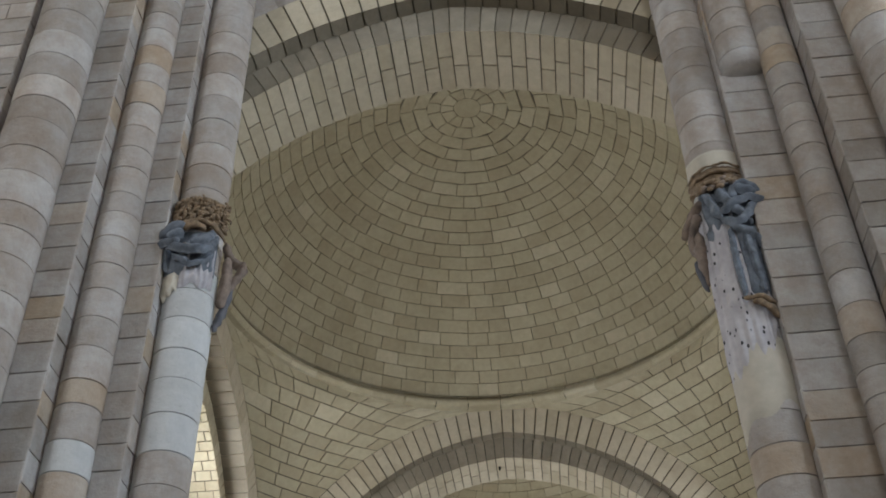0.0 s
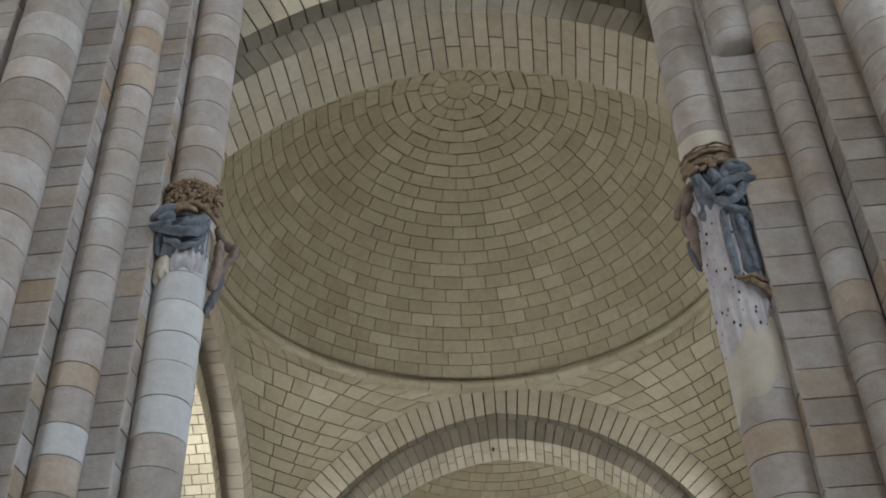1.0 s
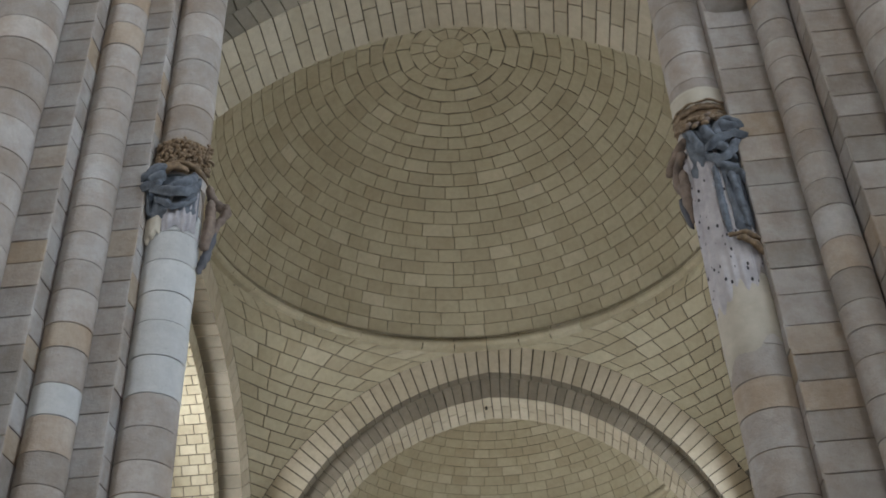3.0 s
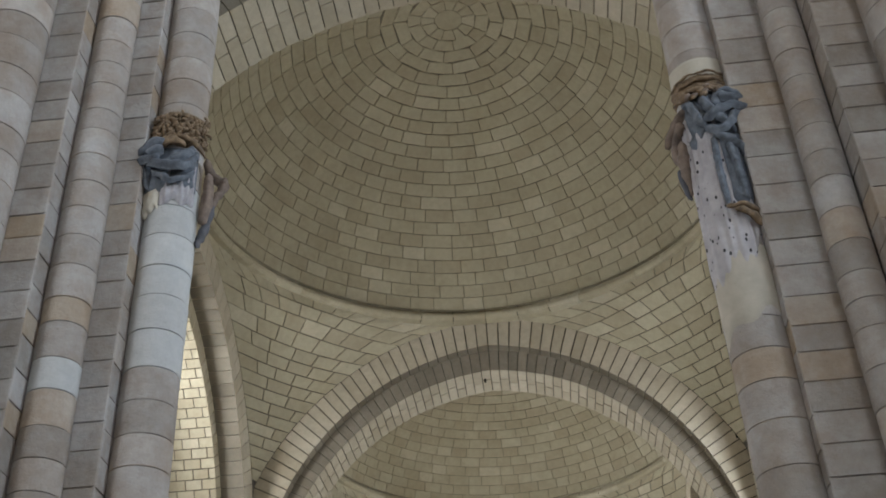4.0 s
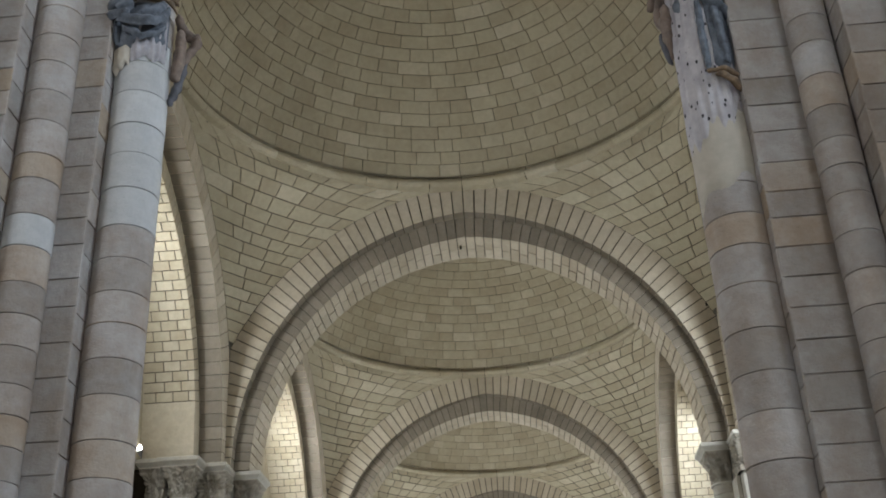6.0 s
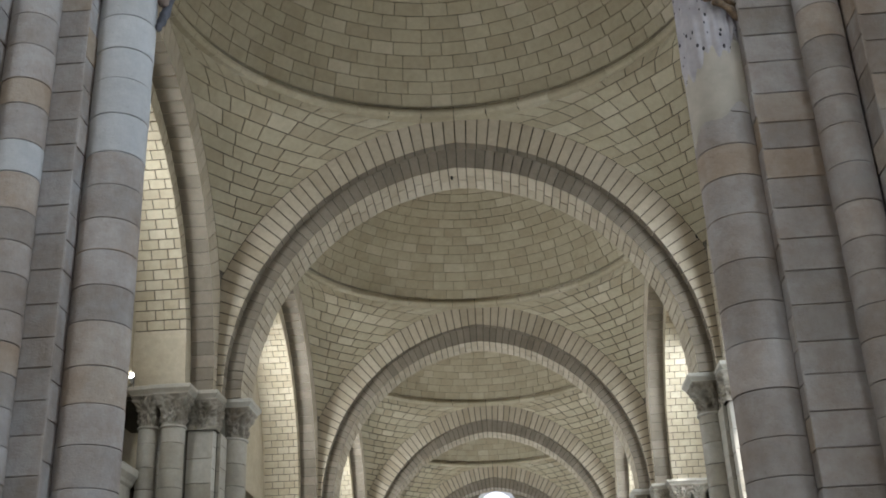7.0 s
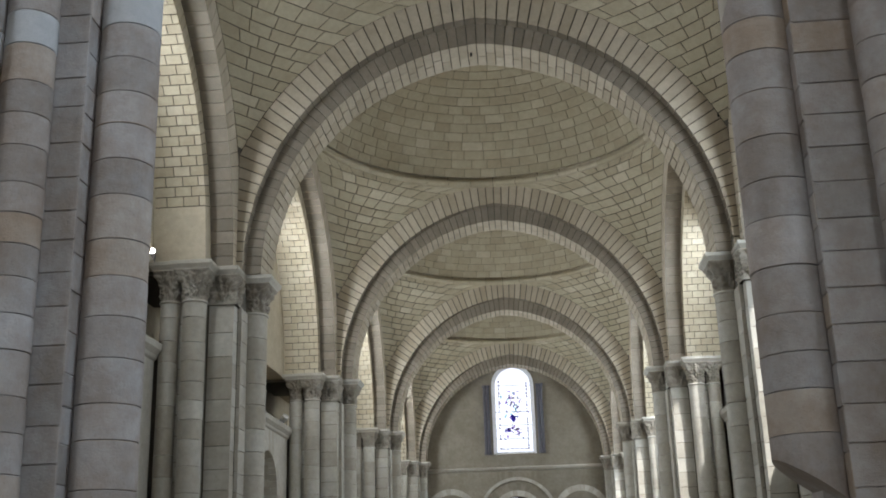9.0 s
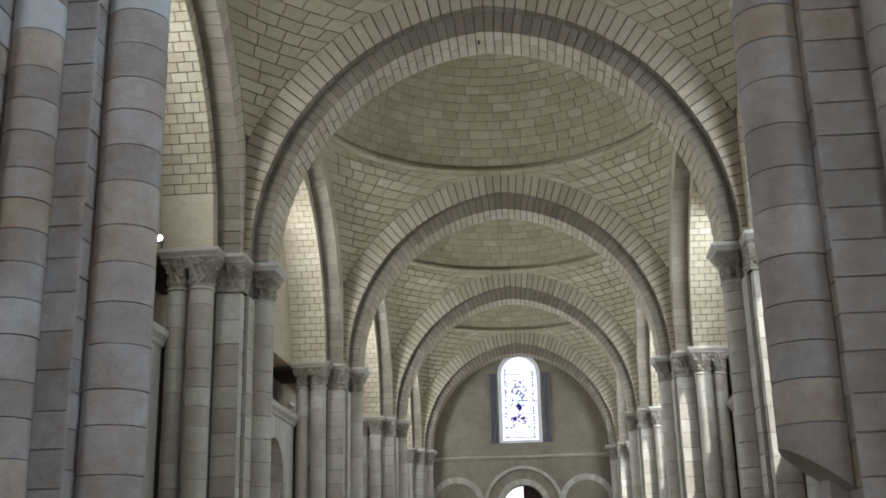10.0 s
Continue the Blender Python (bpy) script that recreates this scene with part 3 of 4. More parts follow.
def crossing_pier(side):
    s = side
    pier = empty("crossing_pier", "tall clustered crossing pier of worn grey and ochre limestone", "pier", "crossing piers", "structure")
    top = 20.0

    def bx(x0, x1, y0, y1):
        a, b = sorted((s * x0, s * x1))
        return (a, b, y0, y1, 0, top)
    X1, X2, X3 = (2.915, 3.52, 4.45) if s < 0 else (2.93, 3.72, 4.32)
    Y1, Y2, Y3 = 8.05, 7.50, 7.05
    core = Heap()
    for b in (bx(2.80, 9, 8.40, 8.72), bx(X1 + 0.012, 9, Y1 + 0.015, 8.5), bx(X2 + 0.012, 9, Y2 + 0.015, 8.3), bx(X3 + 0.012, 9, Y3 + 0.015, 7.9)):
        core.add(*box_data(*b))
    part("core", core.mesh("core", [OLD_STONE]), None, pier)

    def tone(z):
        if s < 0 and (6.1 < z < 8.3):
            return NEW_STONE
        return OLD_STONE

    def tone2(z):
        if s < 0 and 5.9 < z < 6.0:
            return NEW_STONE
        return OLD_STONE
    low1 = 0.0 if s < 0 else 2.56
    c1, r1 = (-2.69, 0.26) if s < 0 else (2.74, 0.28)
    drum_shaft("drum", c1, 8.40, r1, low1, top, pier, OLD_STONE, 0.34, seg=32, tones=tone, gap=0.0025)
    if s > 0:
        part("corbel", corbel_end(c1, 8.40, r1, 2.40, 2.02, 1), OLD_STONE, pier, "slanting cut foot of the shaft")
        drum_shaft("drum", 3.20, 8.02, 0.25, 10.42, top, pier, OLD_STONE, 0.36, seg=24)
        v, f = lathe([(0.0, 10.26), (0.16, 10.27), (0.225, 10.31), (0.25, 10.42)], 24)
        o = part("corbel", mesh_of("corbel", v, f, OLD_STONE, smooth=True), None, pier, "rounded foot of a hanging shaft")
        o.location = (3.20, 8.02, 0)
    c2, r2 = (-3.34, 0.21) if s < 0 else (3.54, 0.185)
    drum_shaft("drum", c2, 7.87, r2, 0.0, top, pier, OLD_STONE, 0.30, seg=28, tones=tone2, gap=0.0025)
    c3, r3 = (-4.12, 0.33) if s < 0 else (4.37, 0.30)
    drum_shaft("drum", c3, 7.28, r3, 0.0, top, pier, OLD_STONE, 0.34, seg=28, gap=0.0025)
    for (xa, ya, xb, yb) in ((X1, Y1, X2, Y1), (X2, Y2, X3, Y2)):
        ashlar(pier, "block", (s * xa, ya), (s * xb, yb), 0, top, (0, -1), OLD_STONE, 0.29, 0.9)
    ashlar(pier, "block", (s * X3, Y3), (s * 6.4, Y3), 6.0, 15.0, (0, -1), OLD_STONE, 0.24, 0.42)
    for (xa, ya, yb) in ((X1, Y1, 8.40), (X2, Y2, Y1), (X3, Y3, Y2)):
        ashlar(pier, "block", (s * xa, ya), (s * xa, yb), 0, top, (-s, 0), OLD_STONE, 0.29, 0.9)
    if s > 0:
        v, f = lathe([(0.016, 0.0), (0.016, top)], 8)
        o = part("cable", mesh_of("cable", v, f, CABLE, smooth=True), None, pier, "thin grey cable running up the groove")
        o.location = (3.70, 7.80, 0)
    return pier


CABLE = plain("grey cable", (0.16, 0.15, 0.15), 0.5)
for side in (-1, 1):
    crossing_pier(side)


# ---- lower nave walls: blind arcades under a ledge ----
def half_ring(place, cx, spr, r0, r1, w0, w1, n, name, thing, mat):
    """Wedge stones of a round arch; place maps (u, w, z)."""
    for k in range(n):
        p0, p1 = math.pi * (k + 0.02) / n, math.pi * (k + 0.98) / n
        v = []
        for ph in (p0, p1):
            for r in (r0, r1):
                for w in (w0, w1):
                    v.append(place(cx + r * math.cos(ph), w, spr + r * math.sin(ph)))
        o = new(name, mesh_of(name, v, HEX, mat))
        o.parent = thing


def colonnette(x, y, r, z0, z1, thing, mat, cap_h=0.3):
    v, f = lathe([(r * 1.5, z0), (r * 1.5, z0 + 0.08), (r, z0 + 0.14), (r, z1 - cap_h), (r * 1.25, z1 - cap_h + 0.02), (r, z1 - cap_h + 0.05), (r * 1.2, z1 - cap_h * 0.5), (r * 1.8, z1 - 0.06), (r * 1.8, z1)], 16)
    o = part("colonnette", mesh_of("colonnette", v, f, mat, smooth=True), None, thing)
    o.data.set_sharp_from_angle(angle=radians(35))
    o.location = (x, y, 0)
    return o


for j, yc in enumerate(BAYS):
    for side in (-1, 1):
        arcade = empty("blind_arcade", "pale limestone blind arcade under a moulded ledge", "arcade", "blind arcades of the nave", "structure")
        face_x = 6.32
        h = Heap()
        lo, hi = yc - 4.45, yc + 4.45
        arched_opening(h, "x", side * face_x, side * (face_x + 0.3), lo, hi, 0, 5.85, [(yc - 1.75, 1.1, 0.0, 4.1), (yc + 1.75, 1.1, 0.0, 4.1)])
        h.add(*box_data(side * (face_x + 0.3), side * 7.3, lo, hi, 0, 6.0))
        part("wall", h.mesh("wall", [PIER_STONE]), None, arcade)
        # moulded ledge
        prof = [(0.0, 5.80), (-0.05, 5.84), (-0.07, 5.90), (-0.16, 5.98), (-0.17, 6.09), (-0.15, 6.12), (0.35, 6.12)]
        v, f = [], []
        for w, z in prof:
            for u in (lo, hi):
                v.append(Vector((side * (face_x + w), u, z)))
        for k in range(len(prof) - 1):
            f.append((2 * k, 2 * k + 1, 2 * k + 3, 2 * k + 2))
        f += [tuple(range(0, 2 * len(prof), 2)), tuple(reversed(range(1, 2 * len(prof), 2)))]
        part("ledge", (v, f), PIER_STONE, arcade)
        pl = to_world("l", 0, side)
        for cy in (yc - 1.75, yc + 1.75):
            half_ring(pl, cy, 4.1, 1.08, 1.36, face_x - 0.10, face_x + 0.1, 18, "voussoir", arcade, PIER_STONE)
        if j < 3:
            for cy in (yc - 3.02, yc - 0.48, yc + 0.48, yc + 3.02):
                colonnette(side * (face_x - 0.03), cy, 0.08, 0.0, 4.1, arcade, PIER_STONE, 0.34)

# ---- end wall: string course, door arch, blind arches, window ----
trim = Heap()
prof = [(0.0, 7.18), (-0.06, 7.22), (-0.12, 7.28), (-0.14, 7.34), (-0.02, 7.40), (0.0, 7.40)]
v, f = [], []
for w, z in prof:
    for x in (-5.2, 5.2):
        v.append(Vector((x, END_Y + w, z)))
for k in range(len(prof) - 1):
    f.append((2 * k, 2 * k + 1, 2 * k + 3, 2 * k + 2))
trim.add(v, f)
tagged(new("trim", trim.mesh("trim", [PIER_STONE])), "moulded limestone string course on the end wall", "string course", "", "structure")


def on_end(u, w, z):
    return Vector((u, END_Y + w, z))


door = empty("door_1", "round-arched church doorway with one dark leaf standing open", "door", "", "structure")
half_ring(on_end, 0.05, 4.83, 1.08, 1.36, -0.06, 0.1, 20, "voussoir", door, PIER_STONE)
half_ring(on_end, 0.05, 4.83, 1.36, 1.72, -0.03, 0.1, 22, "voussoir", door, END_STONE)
half_ring(on_end, 0.05, 4.83, 1.86, 2.02, -0.10, 0.1, 22, "hood_stone", door, PIER_STONE)
h = Heap()
for k in range(12):
    a, b = math.pi / 2 * k / 12, math.pi / 2 * (k + 1) / 12
    v = []
    for y in (END_Y + 0.72, END_Y + 0.80):
        for x0, z0, z1 in ((0.05 + 1.07 * math.sin(a), 0.0, 4.83 + 1.07 * math.cos(a)), (0.05 + 1.07 * math.sin(b), 0.0, 4.83 + 1.07 * math.cos(b))):
            v += [Vector((x0, y, z0)), Vector((x0, y, z1))]
    h.add(v, HEX)
part("leaf", h.mesh("leaf", [plain("dark red door paint", (0.055, 0.03, 0.03), 0.5)]), None, door, "dark maroon wooden door leaf")
for x in (-1.25, 1.35):
    colonnette(x, END_Y - 0.03, 0.09, 0.0, 4.83, door, PIER_STONE)

for cx in (-3.35, 3.28):
    ba = empty("blind_arch", "blind limestone arch on the end wall beside the door", "arch", "blind arches of the end wall", "structure")
    half_ring(on_end, cx, 4.95, 1.12, 1.42, -0.06, 0.1, 18, "voussoir", ba, PIER_STONE)
    v, f = lathe([(1.12, 0.0), (0.0, 0.0)], 24, 0, math.pi)
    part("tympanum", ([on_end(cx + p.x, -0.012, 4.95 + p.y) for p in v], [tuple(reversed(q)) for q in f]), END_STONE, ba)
    for dx in (-1.27, 1.27):
        colonnette(cx + dx, END_Y - 0.08, 0.08, 0.0, 4.95, ba, PIER_STONE)

# stained glass window
m, t, bs = nodes("pale leaded glass")
bs.inputs["Base Color"].default_value = (0.92, 0.93, 0.96, 1)
bs.inputs["Roughness"].default_value, bs.inputs["Transmission Weight"].default_value, bs.inputs["IOR"].default_value = 0.02, 1.0, 1.01
GLASS = m


def tint(name, colour):
    mm, tt, bb = nodes(name)
    bb.inputs["Base Color"].default_value = (*colour, 1)
    bb.inputs["Roughness"].default_value, bb.inputs["Transmission Weight"].default_value, bb.inputs["IOR"].default_value = 0.1, 1.0, 1.01
    return mm


VIOLET, BLUE, GREEN, GREY = tint("violet glass", (0.30, 0.16, 0.46)), tint("blue glass", (0.07, 0.05, 0.28)), tint("teal glass", (0.22, 0.45, 0.5)), tint("smoked glass", (0.24, 0.21, 0.27))
LEAD = plain("lead", (0.10, 0.10, 0.11), 0.5)
WX, W_HALF, W_SILL, W_SPR = 0.05, 0.93, 8.22, 11.70
win = empty("window_1", "tall round-headed stained glass window, white with violet figures", "window", "", "structure")
wy = END_Y + 0.62


def glass_piece(name, pts, mat, y, parent, label=""):
    n = len(pts)
    v = [Vector((x, y, z)) for x, z in pts] + [Vector((x, y + 0.006, z)) for x, z in pts]
    f = [tuple(range(n)), tuple(reversed(range(n, 2 * n)))] + [(k, n + k, n + (k + 1) % n, (k + 1) % n) for k in range(n)]
    o = part(name, (v, f), mat, parent, label)
    o.visible_shadow = False
    return o


out = [(WX - W_HALF, W_SILL), (WX + W_HALF, W_SILL)] + [(WX + W_HALF * math.cos(a), W_SPR + W_HALF * math.sin(a)) for a in [math.pi * k / 20 for k in range(21)]]
glass_piece("pane", out, GLASS, wy, win)
rg = random.Random(5)
# border of small grey quarries
for sx in (-1, 1):
    z = W_SILL + 0.12
    while z < W_SPR + 0.2:
        hh = rg.uniform(0.05, 0.15)
        if rg.random() < 0.75:
            x0 = WX + sx * (W_HALF - 0.20)
            glass_piece("quarry", [(x0 - 0.05, z), (x0 + 0.05, z), (x0 + rg.uniform(-0.02, 0.06), z + hh), (x0 - 0.05, z + hh)], GREY, wy - 0.02, win)
        z += hh + rg.uniform(0.03, 0.08)
x = WX - W_HALF + 0.25
while x < WX + W_HALF - 0.3:
    ww = rg.uniform(0.08, 0.2)
    glass_piece("quarry", [(x, W_SILL + 0.12), (x + ww, W_SILL + 0.12), (x + ww, W_SILL + 0.17), (x, W_SILL + 0.18)], GREY, wy - 0.02, win)
    x += ww + rg.uniform(0.03, 0.09)
# coloured shapes in the middle
for cx, cz, n, spread, mats in ((0.05, 11.05, 30, (0.36, 0.36), (VIOLET, GREY, VIOLET, GREEN)), (0.1, 10.35, 18, (0.26, 0.26), (VIOLET, GREEN, BLUE)), (0.02, 9.95, 16, (0.26, 0.28), (BLUE, VIOLET, GREEN)), (0.0, 9.30, 30, (0.40, 0.26), (VIOLET, GREY, VIOLET, BLUE))):
    for k in range(n):
        x, z = cx + rg.gauss(0, spread[0] * 0.8), cz + rg.gauss(0, spread[1] * 0.8)
        a, l, w = rg.uniform(0, math.pi), rg.uniform(0.04, 0.15), rg.uniform(0.015, 0.05)
        ca, sa = math.cos(a), math.sin(a)
        pts = [(x + ca * p - sa * q, z + sa * p + ca * q) for p, q in ((-l, -w), (l * 0.6, -w * 1.2), (l, w * 0.4), (-l * 0.5, w))]
        glass_piece("quarry", pts, mats[k % len(mats)], wy - 0.02 - 0.0015 * k, win)
glass_piece("quarry", [(-0.08, 9.85), (0.05, 9.72), (0.14, 9.85), (0.12, 10.05), (-0.02, 10.18), (-0.10, 10.0)], BLUE, wy - 0.07, win)
glass_piece("quarry", [(-0.36, 9.28), (-0.2, 9.2), (-0.1, 9.3), (-0.2, 9.45), (-0.32, 9.42)], BLUE, wy - 0.07, win)
for z in (8.9, 9.6, 10.3, 11.0, 11.7):
    part("saddle_bar", box_data(WX - W_HALF, WX + W_HALF, wy + 0.02, wy + 0.035, z, z + 0.02), LEAD, win)
# splayed plastered jambs, sill and dark nook shafts
v, f = [], []
inner = [(WX - W_HALF, W_SILL)] + [(WX + W_HALF * math.cos(a), W_SPR + W_HALF * math.sin(a)) for a in [math.pi - math.pi * k / 20 for k in range(21)]] + [(WX + W_HALF, W_SILL)]
outer = [(WX - 1.11, 8.06)] + [(WX + 1.11 * math.cos(a), 11.62 + 1.11 * math.sin(a)) for a in [math.pi - math.pi * k / 20 for k in range(21)]] + [(WX + 1.11, 8.06)]
for (xi, zi), (xo, zo) in zip(inner, outer):
    v += [Vector((xi, wy + 0.03, zi)), Vector((xo, END_Y + 0.01, zo))]
for k in range(len(inner)):
    q = (k + 1) % len(inner)
    f.append((2 * k, 2 * k + 1, 2 * q + 1, 2 * q))
part("reveal", (v, f), plain("white reveal plaster", (0.75, 0.74, 0.74), 0.8), win, "splayed white plaster reveal")
DARK_SHAFT = plain("dark slate shaft", (0.09, 0.085, 0.10), 0.5)
for sx in (-1, 1):
    for dx, r in ((1.30, 0.075), (1.47, 0.085)):
        v, f = lathe([(r * 1.4, 8.02), (r * 1.4, 8.12), (r, 8.16), (r, 11.48), (r * 1.3, 11.5), (r * 1.6, 11.62)], 14)
        o = part("nook_shaft", mesh_of("nook_shaft", v, f, DARK_SHAFT, smooth=True), None, win, "dark slender jamb shaft")
        o.location = (WX + sx * dx, END_Y - 0.08, 0)

# daylight seen through the window and the door
m, t, bs = nodes("white sky")
em = t.nodes.new("ShaderNodeEmission")
em.inputs[0].default_value, em.inputs[1].default_value = (0.95, 0.96, 1.0, 1), 1.7
t.links.new(em.outputs[0], t.nodes["Material Output"].inputs[0])
tagged(new("backdrop", mesh_of("backdrop", *box_data(-8, 8, END_Y + 4.0, END_Y + 4.1, -0.3, 16), m)), "bright overcast sky outside the church", "sky", "", "structure")

# ---- spotlights on the ledges ----
HOUSING = plain("white spotlight housing", (0.6, 0.58, 0.54), 0.45)
m, t, bs = nodes("lit spotlight lens")
bs.inputs["Emission Color"].default_value, bs.inputs["Emission Strength"].default_value = (1.0, 0.96, 0.9, 1), 30.0
LENS = m


def spotlight(place, aim, lit):
    top = empty("spotlight", "small lit floodlight on a capital" if lit else "small white spotlight standing on the ledge", "spotlight", "spotlights in the nave")
    top.location = place
    d = (Vector(aim) - Vector(place)).normalized()
    rot = d.to_track_quat("Z", "Y").to_matrix().to_4x4()
    v, f = lathe([(0.0, -0.16), (0.06, -0.16), (0.085, -0.12), (0.09, 0.10), (0.10, 0.14), (0.085, 0.14), (0.08, 0.10), (0.0, 0.10)], 18)
    o = part("housing", mesh_of("housing", v, f, HOUSING, smooth=True), None, top)
    o.data.set_sharp_from_angle(angle=radians(35))
    o.matrix_basis = Matrix.Translation((0, 0, 0.22)) @ rot
    v, f = lathe([(0.0, 0.0), (0.078, 0.0), (0.078, 0.012), (0.0, 0.02)], 18)
    o = part("lens", mesh_of("lens", v, f, LENS if lit else HOUSING), None, top, "glowing lens" if lit else "")
    o.matrix_basis = Matrix.Translation((0, 0, 0.22)) @ rot @ Matrix.Translation((0, 0, 0.115))
    part("bracket", box_data(-0.10, 0.10, -0.012, 0.012, 0.0, 0.012), LEAD, top)
    for sx in (-1, 1):
        part("arm", box_data(sx * 0.1 - 0.006, sx * 0.1 + 0.006, -0.012, 0.012, 0.0, 0.24), LEAD, top)
    return top


spotlight((-6.50, ARCH_Y[1] + 0.5 - 1.40, SPRING), (-2.5, 10.0, 13.0), True)
spotlight((-6.35, 31.0, 6.12), (0, 26, 12), False)

# ---- remains of painted stucco drapery on the crossing shafts ----
GILT = plain("tarnished gilt stucco", (0.22, 0.145, 0.085), 0.6, var=0.6, scale=18, bump=0.6)
MANTLE = plain("faded blue mantle paint", (0.135, 0.15, 0.18), 0.75, var=0.6, scale=11, bump=0.3)
UMBER = plain("umber stucco", (0.20, 0.145, 0.115), 0.75, var=0.6, scale=9, bump=0.4)
PLASTER = plain("cream repair plaster", (0.47, 0.42, 0.35), 0.85, var=0.15, scale=6, bump=0.15)
m, t, bs = nodes("white robe with dark flecks")
pos = t.nodes.new("ShaderNodeNewGeometry").outputs["Position"]
vo = t.nodes.new("ShaderNodeTexVoronoi")
vo.inputs["Scale"].default_value = 12.5
mp = t.nodes.new("ShaderNodeMapping")
mp.inputs["Scale"].default_value = (1.3, 1.3, 0.75)
t.links.new(pos, mp.inputs["Vector"])
t.links.new(mp.outputs[0], vo.inputs["Vector"])
fl = ramp(t, vo.outputs["Distance"], [(0.0, (0.05, 0.045, 0.05)), (0.17, (0.05, 0.045, 0.05)), (0.22, (1, 1, 1))])
cl = ramp(t, noise_tex(t, 6, 5, 0.6, pos), [(0.3, (0.34, 0.31, 0.33)), (0.7, (0.50, 0.47, 0.48))])
t.links.new(mixc(t, "MULTIPLY", 1.0, cl, fl), bs.inputs["Base Color"])
bs.inputs["Roughness"].default_value = 0.8
ROBE = m


def drape(h, cx, cy, a0, a1, z0, z1, radius, slot, folds, seed, na=40, nz=30, hem=0.0):
    """A swathe of modelled cloth round a shaft: radius(u, v) plus folds(u, v), closed against the stone."""
    base = len(h.v)
    v, f = [], []
    for i in range(nz + 1):
        w = i / nz
        for k in range(na + 1):
            u = k / na
            a = radians(a0 + (a1 - a0) * u)
            z = 1.67 + (z1 + (z0 - z1) * w - 1.67) * 0.966
            if hem:
                z += hem * w * noise.noise(Vector((u * 4, seed, 1.0))) + hem * 0.8 * w * (u - 0.5)
            edge = min(1.0, 7 * min(u, 1 - u, w + 0.02, 1 - w + 0.02))
            r = radius(u, w) * edge + 0.265 * (1 - edge) + folds(u, w) * edge
            v.append(Vector((cx + r * math.cos(a), cy + r * math.sin(a), z)))
    c = na + 1
    for i in range(nz):
        for k in range(na):
            f.append((i * c + k, (i + 1) * c + k, (i + 1) * c + k + 1, i * c + k + 1))
    h.add(v, f, [slot] * len(f))


def crumple(seed, sx, sz, amp, sharp=1.0):
    def g(u, w):
        n = noise.noise(Vector((u * sx, w * sz, seed)))
        ridge = 1 - abs(n) * 2.2
        return amp * (ridge if sharp > 0.5 else n * 2) * 0.5 + amp * 0.35 * noise.noise(Vector((u * sx * 2.7, w * sz * 2.7, seed + 9)))
    return g


def pleats(n, amp, seed, lean=0.0):
    def g(u, w):
        return amp * math.sin(2 * math.pi * (n * (u + lean * w) + 0.4 * noise.noise(Vector((u * 3, w * 2, seed))))) + amp * 0.3 * noise.noise(Vector((u * 9, w * 5, seed)))
    return g


SLOTS = [GILT, MANTLE, ROBE, UMBER, PLASTER, plain("dark slate paint", (0.085, 0.085, 0.10), 0.7, var=0.5), plain("pale lavender robe paint", (0.40, 0.375, 0.395), 0.8, var=0.3)]


def leafage(seed, amp):
    """Deeply cut scrolling foliage."""
    def g(u, w):
        n = noise.noise(Vector((u * 13, w * 6, seed))) + 0.5 * noise.noise(Vector((u * 26, w * 12, seed)))
        return amp * (abs(n) * 2.2 - 0.5)
    return g


def roll(h, cx, cy, pts, slot, seed, seg=9, wide=1.0, crest=1.0, sink=0.0):
    """A rounded ridge of cloth along control points (across, height, distance from the axis, thickness), seen square-on from the crossing."""
    face = Vector((0.65 - cx, -0.1 - cy, 0)).normalized()
    across = Vector((-face.y, face.x, 0))
    ctrl = []
    for u, z, r, k in pts:
        ctrl.append((Vector((cx, cy, 0)) + across * u + face * math.sqrt(max(r * r - u * u, 0.0036)) + Vector((0, 0, 1.67 + (z - 1.67) * 0.966)), k))
    path = []
    n = len(ctrl)
    for i in range(n - 1):
        p0, p1, p2, p3 = ctrl[max(i - 1, 0)][0], ctrl[i][0], ctrl[i + 1][0], ctrl[min(i + 2, n - 1)][0]
        for q in range(7 if i < n - 2 else 8):
            w = q / 7
            p = 0.5 * (2 * p1 + (p2 - p0) * w + (2 * p0 - 5 * p1 + 4 * p2 - p3) * w * w + (3 * p1 - p0 - 3 * p2 + p3) * w ** 3)
            path.append((p, ctrl[i][1] * (1 - w) + ctrl[i + 1][1] * w))
    v, f = [], []
    m = len(path)
    for i, (p, k) in enumerate(path):
        d = (path[min(i + 1, m - 1)][0] - path[max(i - 1, 0)][0]).normalized()
        e1 = d.cross(face).normalized()
        e2 = e1.cross(d)
        k *= min(1.0, 0.3 + 0.35 * min(i, m - 1 - i)) * (1 + 0.18 * noise.noise(Vector((i * 0.35, seed, 0))))
        for c in range(seg):
            a = 2 * math.pi * c / seg
            rise = max(math.sin(a), -0.4)
            q = p - face * sink * k + e1 * k * wide * math.cos(a) + e2 * k * 1.1 * (abs(rise) ** crest if rise > 0 else rise)
            v.append(q + face * 0.030 * noise.noise(q * 12.0) + e1 * 0.016 * noise.noise(q * 17.0))
    for i in range(m - 1):
        for c in range(seg):
            q = (c + 1) % seg
            f.append((i * seg + c, i * seg + q, (i + 1) * seg + q, (i + 1) * seg + c))
    f += [tuple(reversed(range(seg))), tuple(range((m - 1) * seg, m * seg))]
    h.add(v, f, [slot] * len(f))


